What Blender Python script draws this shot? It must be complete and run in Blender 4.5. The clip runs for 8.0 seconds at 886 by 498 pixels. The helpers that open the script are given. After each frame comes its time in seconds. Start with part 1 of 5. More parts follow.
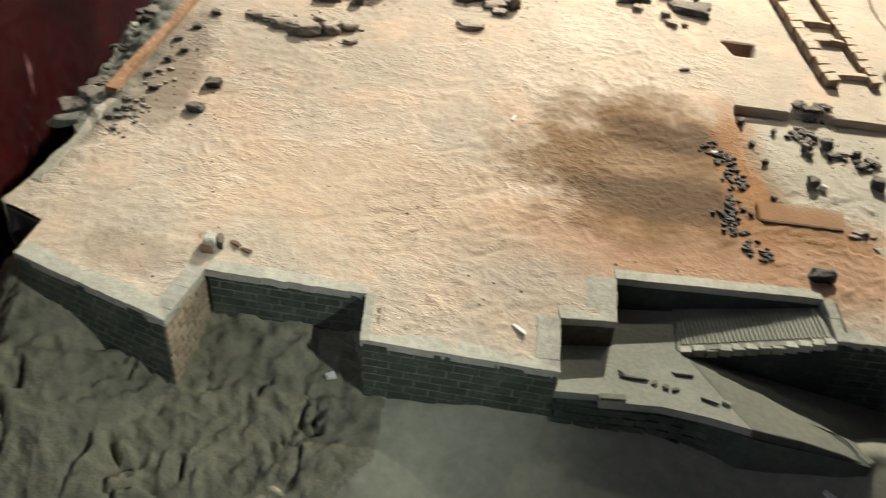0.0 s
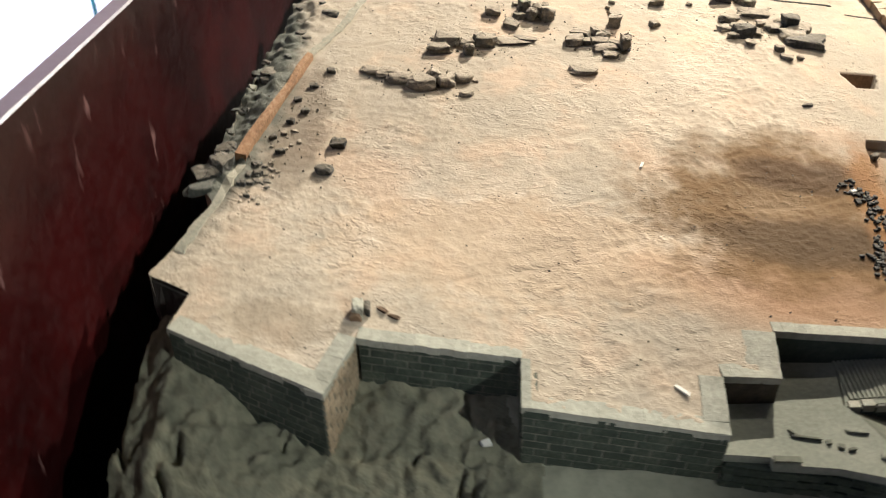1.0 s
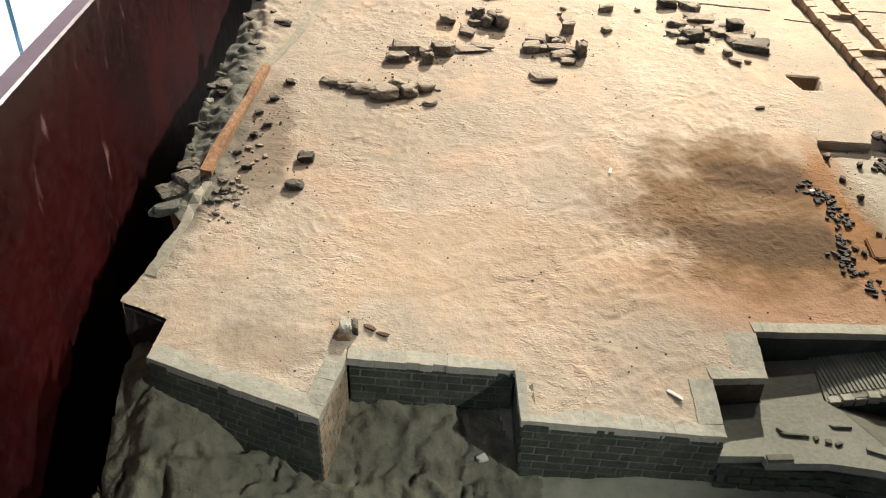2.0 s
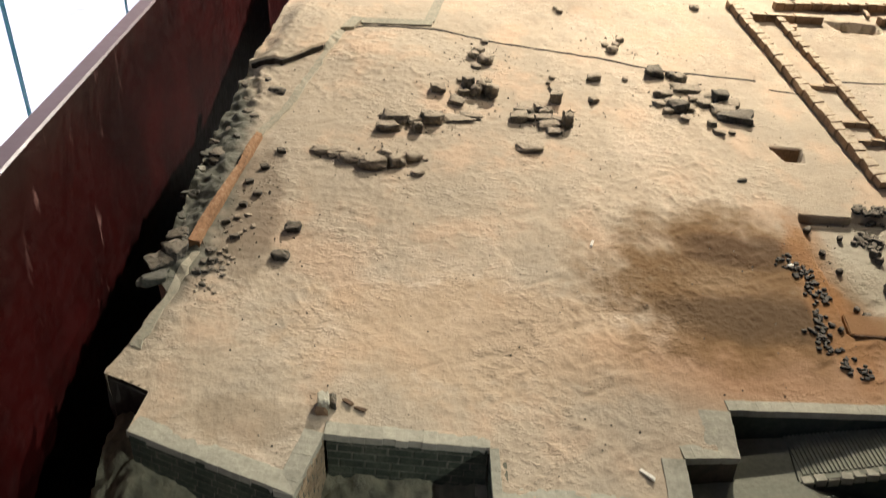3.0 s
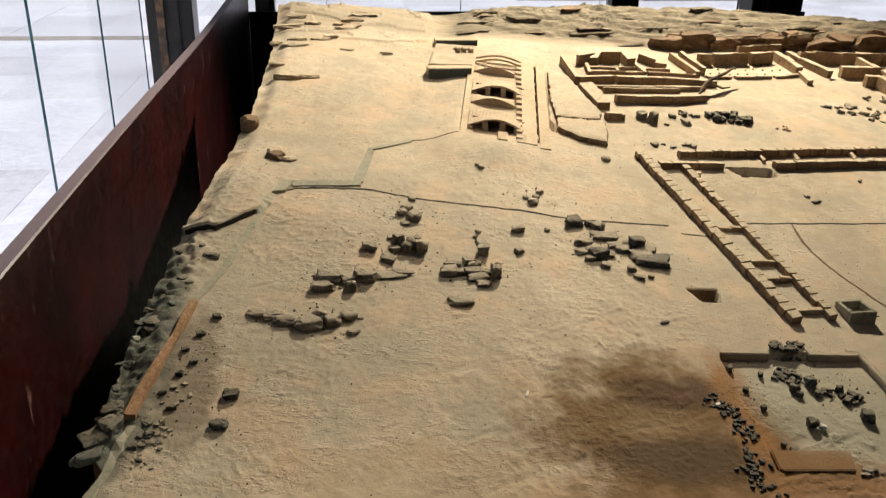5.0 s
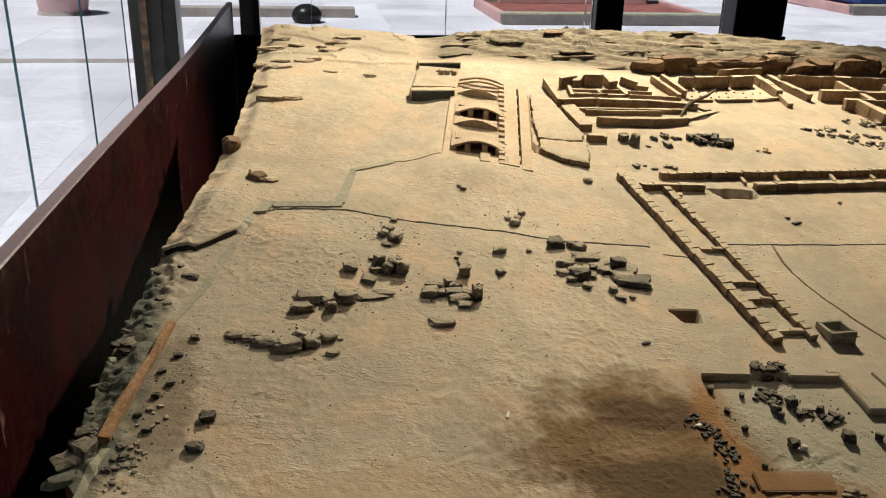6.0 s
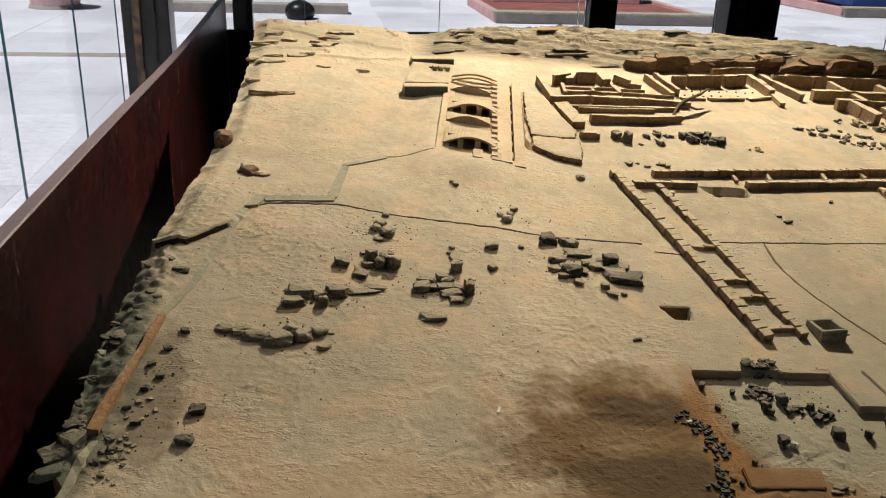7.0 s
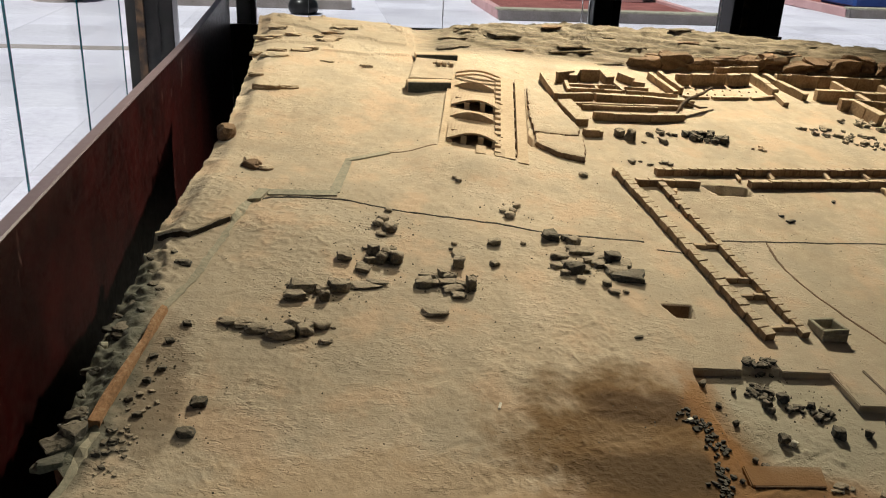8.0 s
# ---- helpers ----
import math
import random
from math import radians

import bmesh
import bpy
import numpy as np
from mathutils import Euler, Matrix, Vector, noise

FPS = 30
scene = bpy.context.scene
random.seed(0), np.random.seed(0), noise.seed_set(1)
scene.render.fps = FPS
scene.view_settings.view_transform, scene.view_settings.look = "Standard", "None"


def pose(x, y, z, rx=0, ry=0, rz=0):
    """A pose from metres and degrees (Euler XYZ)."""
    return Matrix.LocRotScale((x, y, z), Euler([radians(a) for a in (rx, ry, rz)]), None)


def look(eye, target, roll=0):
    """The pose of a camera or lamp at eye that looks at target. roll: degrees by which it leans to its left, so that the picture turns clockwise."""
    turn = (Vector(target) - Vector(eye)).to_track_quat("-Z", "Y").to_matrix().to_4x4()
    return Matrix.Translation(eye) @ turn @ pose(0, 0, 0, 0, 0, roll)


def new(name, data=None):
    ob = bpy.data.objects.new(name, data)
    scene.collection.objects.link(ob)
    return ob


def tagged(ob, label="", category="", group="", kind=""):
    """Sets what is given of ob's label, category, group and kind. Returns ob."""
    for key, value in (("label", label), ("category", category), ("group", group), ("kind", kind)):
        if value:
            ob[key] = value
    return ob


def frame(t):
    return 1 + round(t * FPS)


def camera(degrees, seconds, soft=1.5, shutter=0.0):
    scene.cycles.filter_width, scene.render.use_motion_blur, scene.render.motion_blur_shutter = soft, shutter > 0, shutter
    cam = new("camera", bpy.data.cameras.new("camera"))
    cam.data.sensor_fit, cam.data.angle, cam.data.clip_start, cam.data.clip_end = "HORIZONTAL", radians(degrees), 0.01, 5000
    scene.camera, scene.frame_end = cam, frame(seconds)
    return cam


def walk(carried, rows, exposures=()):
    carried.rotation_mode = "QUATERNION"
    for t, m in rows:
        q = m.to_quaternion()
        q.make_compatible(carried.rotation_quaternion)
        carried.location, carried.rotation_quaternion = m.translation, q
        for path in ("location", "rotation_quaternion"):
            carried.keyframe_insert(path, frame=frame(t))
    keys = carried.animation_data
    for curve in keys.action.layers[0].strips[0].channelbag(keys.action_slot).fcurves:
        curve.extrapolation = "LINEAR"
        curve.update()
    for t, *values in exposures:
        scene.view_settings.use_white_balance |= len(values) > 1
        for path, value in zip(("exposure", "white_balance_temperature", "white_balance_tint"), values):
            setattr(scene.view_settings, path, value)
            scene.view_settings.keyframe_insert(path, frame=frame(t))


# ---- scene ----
cam = camera(54.4, 8.0, soft=1.1, shutter=0.4)
ROWS = [
    (0, 0.1990, 0.1165, 1.4553, 1.97, -36.59, -2.78),
    (0.5, 0.1857, 0.1198, 1.4710, 6.83, -35.68, -0.96),
    (1, 0.0638, 0.1576, 1.4754, 3.17, -34.90, 0.73),
    (1.2, 0.0001, 0.1763, 1.4788, -1.42, -34.91, 1.97),
    (2.3, -0.0277, 0.1819, 1.4773, -2.31, -34.69, -1.17),
    (2.5, -0.0248, 0.1851, 1.4823, -1.88, -34.57, -1.23),
    (3, 0.0069, 0.1854, 1.5331, -1.83, -32.19, -1.28),
    (3.5, 0.0071, 0.1797, 1.5621, -2.63, -29.05, -0.86),
    (4, 0.0062, 0.1768, 1.5749, -4.27, -25.31, -0.55),
    (4.5, 0.0044, 0.1769, 1.5774, -6.11, -24.51, -0.60),
    (5, -0.0012, 0.1694, 1.5792, -7.15, -23.00, -0.94),
    (5.2, 0.0037, 0.1698, 1.5831, -7.41, -22.16, -0.99),
    (6.5, 0.0106, 0.1712, 1.5666, -8.18, -21.39, -1.52),
    (7, 0.0097, 0.1718, 1.5657, -8.33, -21.55, -1.88),
    (7.5, 0.0070, 0.1719, 1.5652, -8.15, -21.59, -2.16),
    (8, 0.0062, 0.1713, 1.5634, -8.07, -21.77, -2.41),
]
walk(cam, [(t, pose(x, y, z, 90 + pitch, roll, yaw)) for t, x, y, z, yaw, pitch, roll in ROWS],
     exposures=[(0.0, 1.06, 5550, 13), (1.2, 1.06, 5600, 15), (2.5, 0.99, 5800, 17), (3.0, 0.60, 5900, 16), (3.6, 0.35, 5980, 16), (4.2, 0.18, 6050, 14), (5.2, -0.02, 6200, 10), (6.5, -0.15, 6280, 9), (8.0, -0.19, 6280, 9)])

# ---- world and light ----
world = bpy.data.worlds.new("world")
scene.world = world
world.use_nodes = True
wn = world.node_tree
sky = wn.nodes.new("ShaderNodeTexSky")
sky.sky_type, sky.sun_disc = "NISHITA", False
sky.sun_elevation, sky.sun_rotation = radians(65), radians(-116)
wn.links.new(sky.outputs[0], wn.nodes["Background"].inputs[0])
wn.nodes["Background"].inputs[1].default_value = 0.018


def lamp(name, kind, energy, place, target, colour=(1, 1, 1), **more):
    data = bpy.data.lights.new(name, kind)
    data.energy, data.color = energy, colour
    for key, value in more.items():
        if key == "angle":
            data.angle = value
        elif key == "radius":
            data.shadow_soft_size = value
        elif key == "spot":
            data.spot_size, data.spot_blend = value, 0.75
    ob = new(name, data)
    ob.matrix_world = look(place, target)
    return ob


# sun from the west-south-west, high
lamp("sun", "SUN", 5.0, (-4.1, -2.0, 10), (0, 0, 0), (1.0, 0.96, 0.91), angle=radians(0.6))
WARM = (1.0, 0.89, 0.665)
LAMPS = ((1.45, 2.45, 2.95), (1.35, 4.15, 2.95), (2.80, -0.87, 2.95))
lamp("ceiling_spot", "SPOT", 72, LAMPS[0], (-0.32, 1.92, 0.87), WARM, radius=0.025, spot=radians(64))
lamp("ceiling_spot", "SPOT", 715, LAMPS[1], (0.95, 3.12, 1.0), WARM, radius=0.03, spot=radians(86))
lamp("ceiling_spot", "SPOT", 170, LAMPS[2], (-0.25, 0.85, 0.62), (0.97, 1.0, 0.84), radius=0.02, spot=radians(14.5))


# ---- materials ----
def mat(name, rough=0.85, metal=0.0):
    m = bpy.data.materials.new(name)
    m.use_nodes = True
    b = m.node_tree.nodes["Principled BSDF"]
    b.inputs["Roughness"].default_value, b.inputs["Metallic"].default_value = rough, metal
    return m, m.node_tree, b


def coords(t, scale=1.0):
    g = t.nodes.new("ShaderNodeNewGeometry")
    return g.outputs["Position"]


def noise_at(t, vec, scale, detail=5, rough=0.6):
    n = t.nodes.new("ShaderNodeTexNoise")
    n.inputs["Scale"].default_value, n.inputs["Detail"].default_value, n.inputs["Roughness"].default_value = scale, detail, rough
    t.links.new(vec, n.inputs["Vector"])
    return n.outputs["Fac"]


def ramp(t, fac, stops):
    r = t.nodes.new("ShaderNodeValToRGB")
    while len(r.color_ramp.elements) < len(stops):
        r.color_ramp.elements.new(0.5)
    for e, (p, c) in zip(r.color_ramp.elements, stops):
        e.position, e.color = p, (*c, 1)
    t.links.new(fac, r.inputs[0])
    return r.outputs[0]


def mix(t, fac, a, b, how="MIX"):
    n = t.nodes.new("ShaderNodeMix")
    n.data_type, n.blend_type = "RGBA", how
    for sock, v in ((n.inputs[0], fac), (n.inputs[6], a), (n.inputs[7], b)):
        if isinstance(v, (int, float)):
            sock.default_value = v
        elif isinstance(v, tuple):
            sock.default_value = (*v, 1)
        else:
            t.links.new(v, sock)
    return n.outputs[2]


def math_node(t, op, a, b=0.0):
    n = t.nodes.new("ShaderNodeMath")
    n.operation = op
    for sock, v in zip(n.inputs, (a, b)):
        if isinstance(v, (int, float)):
            sock.default_value = v
        else:
            t.links.new(v, sock)
    return n.outputs[0]


def bump(t, b, height, strength, distance):
    n = t.nodes.new("ShaderNodeBump")
    n.inputs["Strength"].default_value, n.inputs["Distance"].default_value = strength, distance
    t.links.new(height, n.inputs["Height"])
    t.links.new(n.outputs[0], b.inputs["Normal"])


def blotch(t, pos, x, y, rx, ry, noise_fac, wobble=0.9, inner=0.35):
    """A soft-edged patch round (x, y), 1 in the middle, broken up by noise."""
    s = t.nodes.new("ShaderNodeSeparateXYZ")
    t.links.new(pos, s.inputs[0])
    dx = math_node(t, "DIVIDE", math_node(t, "SUBTRACT", s.outputs[0], x), rx)
    dy = math_node(t, "DIVIDE", math_node(t, "SUBTRACT", s.outputs[1], y), ry)
    d = math_node(t, "ADD", math_node(t, "MULTIPLY", dx, dx), math_node(t, "MULTIPLY", dy, dy))
    d = math_node(t, "ADD", d, math_node(t, "MULTIPLY", math_node(t, "SUBTRACT", noise_fac, 0.5), wobble * 3))
    n = t.nodes.new("ShaderNodeMapRange")
    n.interpolation_type = "SMOOTHSTEP"
    n.inputs["From Min"].default_value, n.inputs["From Max"].default_value = 1.3, inner
    t.links.new(d, n.inputs["Value"])
    return n.outputs[0]


def earthy(name, dark, mid, light, big=6, small=90, bump_size=0.002, rough=0.95, spread=0.0, top_tint=None):
    m, t, b = mat(name, rough)
    pos = coords(t)
    n1, n2 = noise_at(t, pos, big), noise_at(t, pos, small, 6)
    c = ramp(t, math_node(t, "ADD", math_node(t, "MULTIPLY", n1, 0.55), math_node(t, "MULTIPLY", n2, 0.45)), [(0.36, dark), (0.5, mid), (0.64, light)])
    if spread:
        o = t.nodes.new("ShaderNodeObjectInfo")
        g = math_node(t, "ADD", math_node(t, "MULTIPLY", o.outputs["Random"], spread), 1 - spread / 2)
        h = t.nodes.new("ShaderNodeHueSaturation")
        t.links.new(g, h.inputs["Value"])
        t.links.new(c, h.inputs["Color"])
        c = h.outputs[0]
    # upward faces blend to another tint: dust and backlit tops in one
    if top_tint:
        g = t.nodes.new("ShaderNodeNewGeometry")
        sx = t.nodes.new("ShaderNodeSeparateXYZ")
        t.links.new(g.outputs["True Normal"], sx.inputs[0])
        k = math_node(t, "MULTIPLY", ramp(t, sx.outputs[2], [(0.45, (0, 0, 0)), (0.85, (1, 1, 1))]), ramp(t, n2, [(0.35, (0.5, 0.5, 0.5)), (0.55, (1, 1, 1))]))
        c = mix(t, math_node(t, "MULTIPLY", k, 0.88), c, top_tint)
    t.links.new(c, b.inputs["Base Color"])
    bump(t, b, math_node(t, "ADD", n2, math_node(t, "MULTIPLY", n1, 0.5)), 0.9, bump_size)
    return m


def sand_material():
    m, t, b = mat("modelled_sand", 0.95)
    pos = coords(t)
    n1, n2, n3 = noise_at(t, pos, 3.5, 4), noise_at(t, pos, 26, 6), noise_at(t, pos, 210, 5)
    f = math_node(t, "ADD", math_node(t, "MULTIPLY", n1, 0.5), math_node(t, "ADD", math_node(t, "MULTIPLY", n2, 0.3), math_node(t, "MULTIPLY", n3, 0.2)))
    c = ramp(t, f, [(0.34, (0.33, 0.255, 0.175)), (0.5, (0.455, 0.365, 0.255)), (0.64, (0.58, 0.475, 0.35))])
    # greyer, dustier stretch west of the middle; paler north
    c = mix(t, math_node(t, "MULTIPLY", blotch(t, pos, -0.05, 1.75, 0.45, 0.5, n1, 0.5), 0.55), c, (0.36, 0.30, 0.215))
    c = mix(t, math_node(t, "MULTIPLY", blotch(t, pos, 0.95, 1.5, 0.4, 0.5, n1, 0.4), 0.45), c, (0.40, 0.335, 0.24))
    # pink-beige and greyish veils over the whole
    n7 = noise_at(t, pos, 7.5, 5, 0.6)
    c = mix(t, math_node(t, "MULTIPLY", ramp(t, n7, [(0.52, (0, 0, 0)), (0.64, (1, 1, 1))]), 0.65), c, (0.53, 0.375, 0.245))
    c = mix(t, math_node(t, "MULTIPLY", ramp(t, n7, [(0.36, (1, 1, 1)), (0.48, (0, 0, 0))]), 0.6), c, (0.375, 0.315, 0.23))
    # reddish clay along the south side, burnt brown hollow, pale scatter by the front
    c = mix(t, math_node(t, "MULTIPLY", blotch(t, pos, 0.64, 1.13, 0.38, 0.115, n1, 0.3, 0.1), 0.85), c, (0.37, 0.20, 0.095))
    c = mix(t, math_node(t, "MULTIPLY", blotch(t, pos, 0.685, 1.31, 0.05, 0.20, n2, 0.4), 0.8), c, (0.34, 0.195, 0.10))
    c = mix(t, math_node(t, "MULTIPLY", blotch(t, pos, 0.10, 1.15, 0.3, 0.12, n2, 0.8), 0.35), c, (0.56, 0.38, 0.22))
    n6 = noise_at(t, pos, 13, 5, 0.55)
    c = mix(t, math_node(t, "MULTIPLY", blotch(t, pos, 0.515, 1.285, 0.25, 0.195, n6, 0.75, 0.2), 0.95), c, (0.165, 0.088, 0.024))
    c = mix(t, math_node(t, "MULTIPLY", blotch(t, pos, 0.54, 1.225, 0.19, 0.06, n6, 0.5, 0.2), 0.85), c, (0.075, 0.041, 0.011))
    c = mix(t, math_node(t, "MULTIPLY", blotch(t, pos, 0.575, 1.375, 0.15, 0.04, n6, 0.6, 0.2), 0.85), c, (0.09, 0.046, 0.013))
    c = mix(t, math_node(t, "MULTIPLY", blotch(t, pos, 0.665, 1.27, 0.045, 0.22, n6, 0.5, 0.0), 0.85), c, (0.31, 0.148, 0.045))
    c = mix(t, math_node(t, "MULTIPLY", blotch(t, pos, 0.50, 1.31, 0.08, 0.045, n2, 0.9, -0.4), 0.4), c, (0.36, 0.25, 0.145))
    c = mix(t, math_node(t, "MULTIPLY", blotch(t, pos, 0.75, 1.195, 0.14, 0.06, n6, 0.4, 0.2), 0.85), c, (0.26, 0.135, 0.05))
    # grey-green dusty floor of the sunken room
    c = mix(t, math_node(t, "MULTIPLY", blotch(t, pos, 0.86, 1.36, 0.17, 0.13, n2, 0.3, 0.5), 0.6), c, (0.37, 0.34, 0.25))
    c = mix(t, math_node(t, "MULTIPLY", blotch(t, pos, -0.20, 0.985, 0.09, 0.04, n2, 0.8), 0.45), c, (0.25, 0.19, 0.12))
    c = mix(t, math_node(t, "MULTIPLY", blotch(t, pos, -0.245, 1.40, 0.05, 0.18, n2, 0.8), 0.7), c, (0.19, 0.145, 0.095))
    # grey cement strip along the west rim
    c = mix(t, math_node(t, "MULTIPLY", blotch(t, pos, -0.35, 1.50, 0.085, 0.40, n2, 0.35), 0.94), c, (0.105, 0.108, 0.082))
    # browner bedded rock of the north bank, with darker beds
    sb = t.nodes.new("ShaderNodeSeparateXYZ")
    t.links.new(pos, sb.inputs[0])
    mb = t.nodes.new("ShaderNodeMapping")
    mb.inputs["Scale"].default_value = (0.22, 1.0, 2.2)
    t.links.new(pos, mb.inputs["Vector"])
    beds = noise_at(t, mb.outputs[0], 60, 6, 0.65)
    bank = math_node(t, "MULTIPLY", ramp(t, math_node(t, "SUBTRACT", math_node(t, "ADD", sb.outputs[1], math_node(t, "MULTIPLY", n2, 0.08)), 2.7), [(0.50, (0, 0, 0)), (0.60, (1, 1, 1))]), ramp(t, sb.outputs[0], [(0.36, (0.45, 0.45, 0.45)), (0.46, (1, 1, 1))]))
    c = mix(t, math_node(t, "MULTIPLY", bank, 0.9), c, ramp(t, beds, [(0.36, (0.045, 0.034, 0.021)), (0.47, (0.125, 0.098, 0.062)), (0.62, (0.215, 0.172, 0.112))]))
    # fine specks
    sp = t.nodes.new("ShaderNodeTexVoronoi")
    sp.inputs["Scale"].default_value = 95
    t.links.new(pos, sp.inputs["Vector"])
    c = mix(t, ramp(t, sp.outputs["Distance"], [(0.03, (1, 1, 1)), (0.06, (0, 0, 0))]), c, (0.15, 0.11, 0.08))
    t.links.new(c, b.inputs["Base Color"])
    # small scuffs with sharp rims, thick in some patches and rare in others
    mp = t.nodes.new("ShaderNodeMapping")
    mp.inputs["Rotation"].default_value, mp.inputs["Scale"].default_value = (0, 0, 0.45), (0.75, 1.35, 1)
    t.links.new(pos, mp.inputs["Vector"])
    n4, n5 = noise_at(t, mp.outputs[0], 62, 3, 0.55), noise_at(t, mp.outputs[0], 118, 3, 0.6)
    chips = math_node(t, "ADD", ramp(t, n4, [(0.56, (0, 0, 0)), (0.62, (1, 1, 1))]), math_node(t, "MULTIPLY", ramp(t, n5, [(0.58, (0, 0, 0)), (0.63, (1, 1, 1))]), 0.7))
    nicks = ramp(t, n4, [(0.34, (1, 1, 1)), (0.40, (0, 0, 0))])
    patchy = ramp(t, noise_at(t, pos, 7, 3), [(0.46, (0.05, 0.05, 0.05)), (0.66, (1, 1, 1))])
    h = math_node(t, "MULTIPLY", math_node(t, "SUBTRACT", chips, nicks), patchy)
    h = math_node(t, "ADD", math_node(t, "MULTIPLY", h, 0.85), math_node(t, "ADD", math_node(t, "MULTIPLY", n3, 0.8), math_node(t, "MULTIPLY", n2, 0.45)))
    bump(t, b, h, 0.9, 0.0016)
    return m


SAND = sand_material()
CLAY = earthy("pale_clay", (0.34, 0.25, 0.16), (0.44, 0.33, 0.215), (0.52, 0.40, 0.27), 8, 120, 0.0015, spread=0.25)
BEAM = earthy("orange_clay", (0.20, 0.105, 0.05), (0.33, 0.18, 0.085), (0.44, 0.28, 0.16), 20, 160, 0.001)
BROWNFACE = earthy("brown_mud", (0.10, 0.06, 0.032), (0.17, 0.105, 0.058), (0.25, 0.16, 0.09), 14, 120, 0.0015, spread=0.3)
STONE = earthy("grey_stone", (0.07, 0.063, 0.05), (0.165, 0.145, 0.11), (0.31, 0.26, 0.185), 45, 170, 0.0015, spread=0.5, top_tint=(0.40, 0.325, 0.23))
DARKSTONE = earthy("dark_stone", (0.025, 0.025, 0.022), (0.06, 0.058, 0.05), (0.13, 0.12, 0.10), 30, 170, 0.0015, spread=0.5, top_tint=(0.21, 0.175, 0.125))
# front wall faces hold their shade in this near-black brick colour
BRICK = earthy("shaded_grey_brick", (0.026, 0.034, 0.022), (0.046, 0.056, 0.036), (0.085, 0.092, 0.060), 25, 220, 0.0008, spread=0.35)
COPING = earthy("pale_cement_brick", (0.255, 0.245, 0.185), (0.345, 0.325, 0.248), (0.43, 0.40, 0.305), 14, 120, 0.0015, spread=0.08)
MORTAR = earthy("mortar", (0.055, 0.06, 0.04), (0.12, 0.116, 0.08), (0.21, 0.19, 0.135), 18, 200, 0.0005)
ROOMCLAY = earthy("room_clay", (0.17, 0.105, 0.056), (0.28, 0.185, 0.105), (0.37, 0.26, 0.155), 14, 120, 0.002, spread=0.25, top_tint=(0.56, 0.46, 0.32))
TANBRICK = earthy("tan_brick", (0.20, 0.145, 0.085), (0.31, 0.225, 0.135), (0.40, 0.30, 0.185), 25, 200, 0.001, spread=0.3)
LUMPSTONE = earthy("weathered_lump", (0.10, 0.088, 0.068), (0.23, 0.195, 0.145), (0.36, 0.295, 0.21), 40, 170, 0.002, spread=0.3, top_tint=(0.42, 0.34, 0.24))
CEMENT = earthy("grey_cement", (0.21, 0.195, 0.145), (0.32, 0.29, 0.21), (0.41, 0.365, 0.265), 9, 150, 0.001)
PLATFORM = earthy("platform_cement", (0.165, 0.166, 0.122), (0.215, 0.213, 0.158), (0.265, 0.258, 0.195), 9, 150, 0.001)
# stair-pit walls face away from the lamps; their shade is in this colour
PITWALL = earthy("shaded_dark_cement", (0.030, 0.040, 0.030), (0.050, 0.060, 0.044), (0.080, 0.088, 0.062), 12, 130, 0.0008)
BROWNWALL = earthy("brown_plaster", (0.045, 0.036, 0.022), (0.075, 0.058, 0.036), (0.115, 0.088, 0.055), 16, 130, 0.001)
SMOOTHCLAY = earthy("smooth_grey_clay", (0.195, 0.189, 0.13), (0.24, 0.23, 0.16), (0.295, 0.278, 0.196), 5, 70, 0.0015)
GREYSLOPE = earthy("grey_slope_cement", (0.10, 0.10, 0.068), (0.128, 0.126, 0.088), (0.16, 0.156, 0.11), 7, 90, 0.0012)
# darkness of the unlit gap put into the floor's black
BLACKFLOOR = earthy("black_pit_shade", (0.004, 0.004, 0.004), (0.007, 0.007, 0.007), (0.012, 0.012, 0.011), 3, 40, 0.0005)
LOWER = earthy("grey_clay", (0.13, 0.123, 0.080), (0.185, 0.173, 0.112), (0.24, 0.215, 0.137), 12, 48, 0.008)
RIMROCK = earthy("rim_cement_rock", (0.03, 0.032, 0.025), (0.085, 0.086, 0.066), (0.16, 0.155, 0.118), 34, 150, 0.0015, spread=0.5, top_tint=(0.15, 0.14, 0.11))
BANKROCK = earthy("bank_rock", (0.06, 0.046, 0.028), (0.145, 0.113, 0.07), (0.24, 0.19, 0.122), 14, 80, 0.004, spread=0.3)
ROCK = earthy("strata_rock", (0.20, 0.155, 0.10), (0.36, 0.285, 0.19), (0.46, 0.37, 0.25), 9, 70, 0.004)
# near-black that puts the shade of gaps and notches into the colour
CRACK = earthy("dark_gap", (0.02, 0.016, 0.012), (0.035, 0.028, 0.02), (0.05, 0.04, 0.03), 20, 90, 0.001)
CHAR = earthy("charred_earth", (0.012, 0.012, 0.011), (0.03, 0.029, 0.026), (0.07, 0.065, 0.055), 40, 220, 0.001, spread=0.6, top_tint=(0.12, 0.105, 0.08))
SLATE = earthy("dark_board", (0.03, 0.035, 0.03), (0.05, 0.056, 0.048), (0.085, 0.09, 0.075), 12, 140, 0.0005, 0.8)
TWIG = earthy("dry_wood", (0.05, 0.03, 0.018), (0.11, 0.07, 0.04), (0.2, 0.13, 0.08), 40, 300, 0.0005)
PAPER = earthy("paper", (0.62, 0.58, 0.48), (0.72, 0.68, 0.58), (0.8, 0.76, 0.66), 30, 200, 0.0003)
PAVING = earthy("plaza_stone", (0.50, 0.48, 0.56), (0.64, 0.625, 0.70), (0.75, 0.73, 0.80), 0.9, 18, 0.002, 0.6, spread=0.22)
KERB = earthy("kerb_stone", (0.22, 0.19, 0.17), (0.31, 0.27, 0.25), (0.40, 0.35, 0.33), 3, 40, 0.003, 0.8)
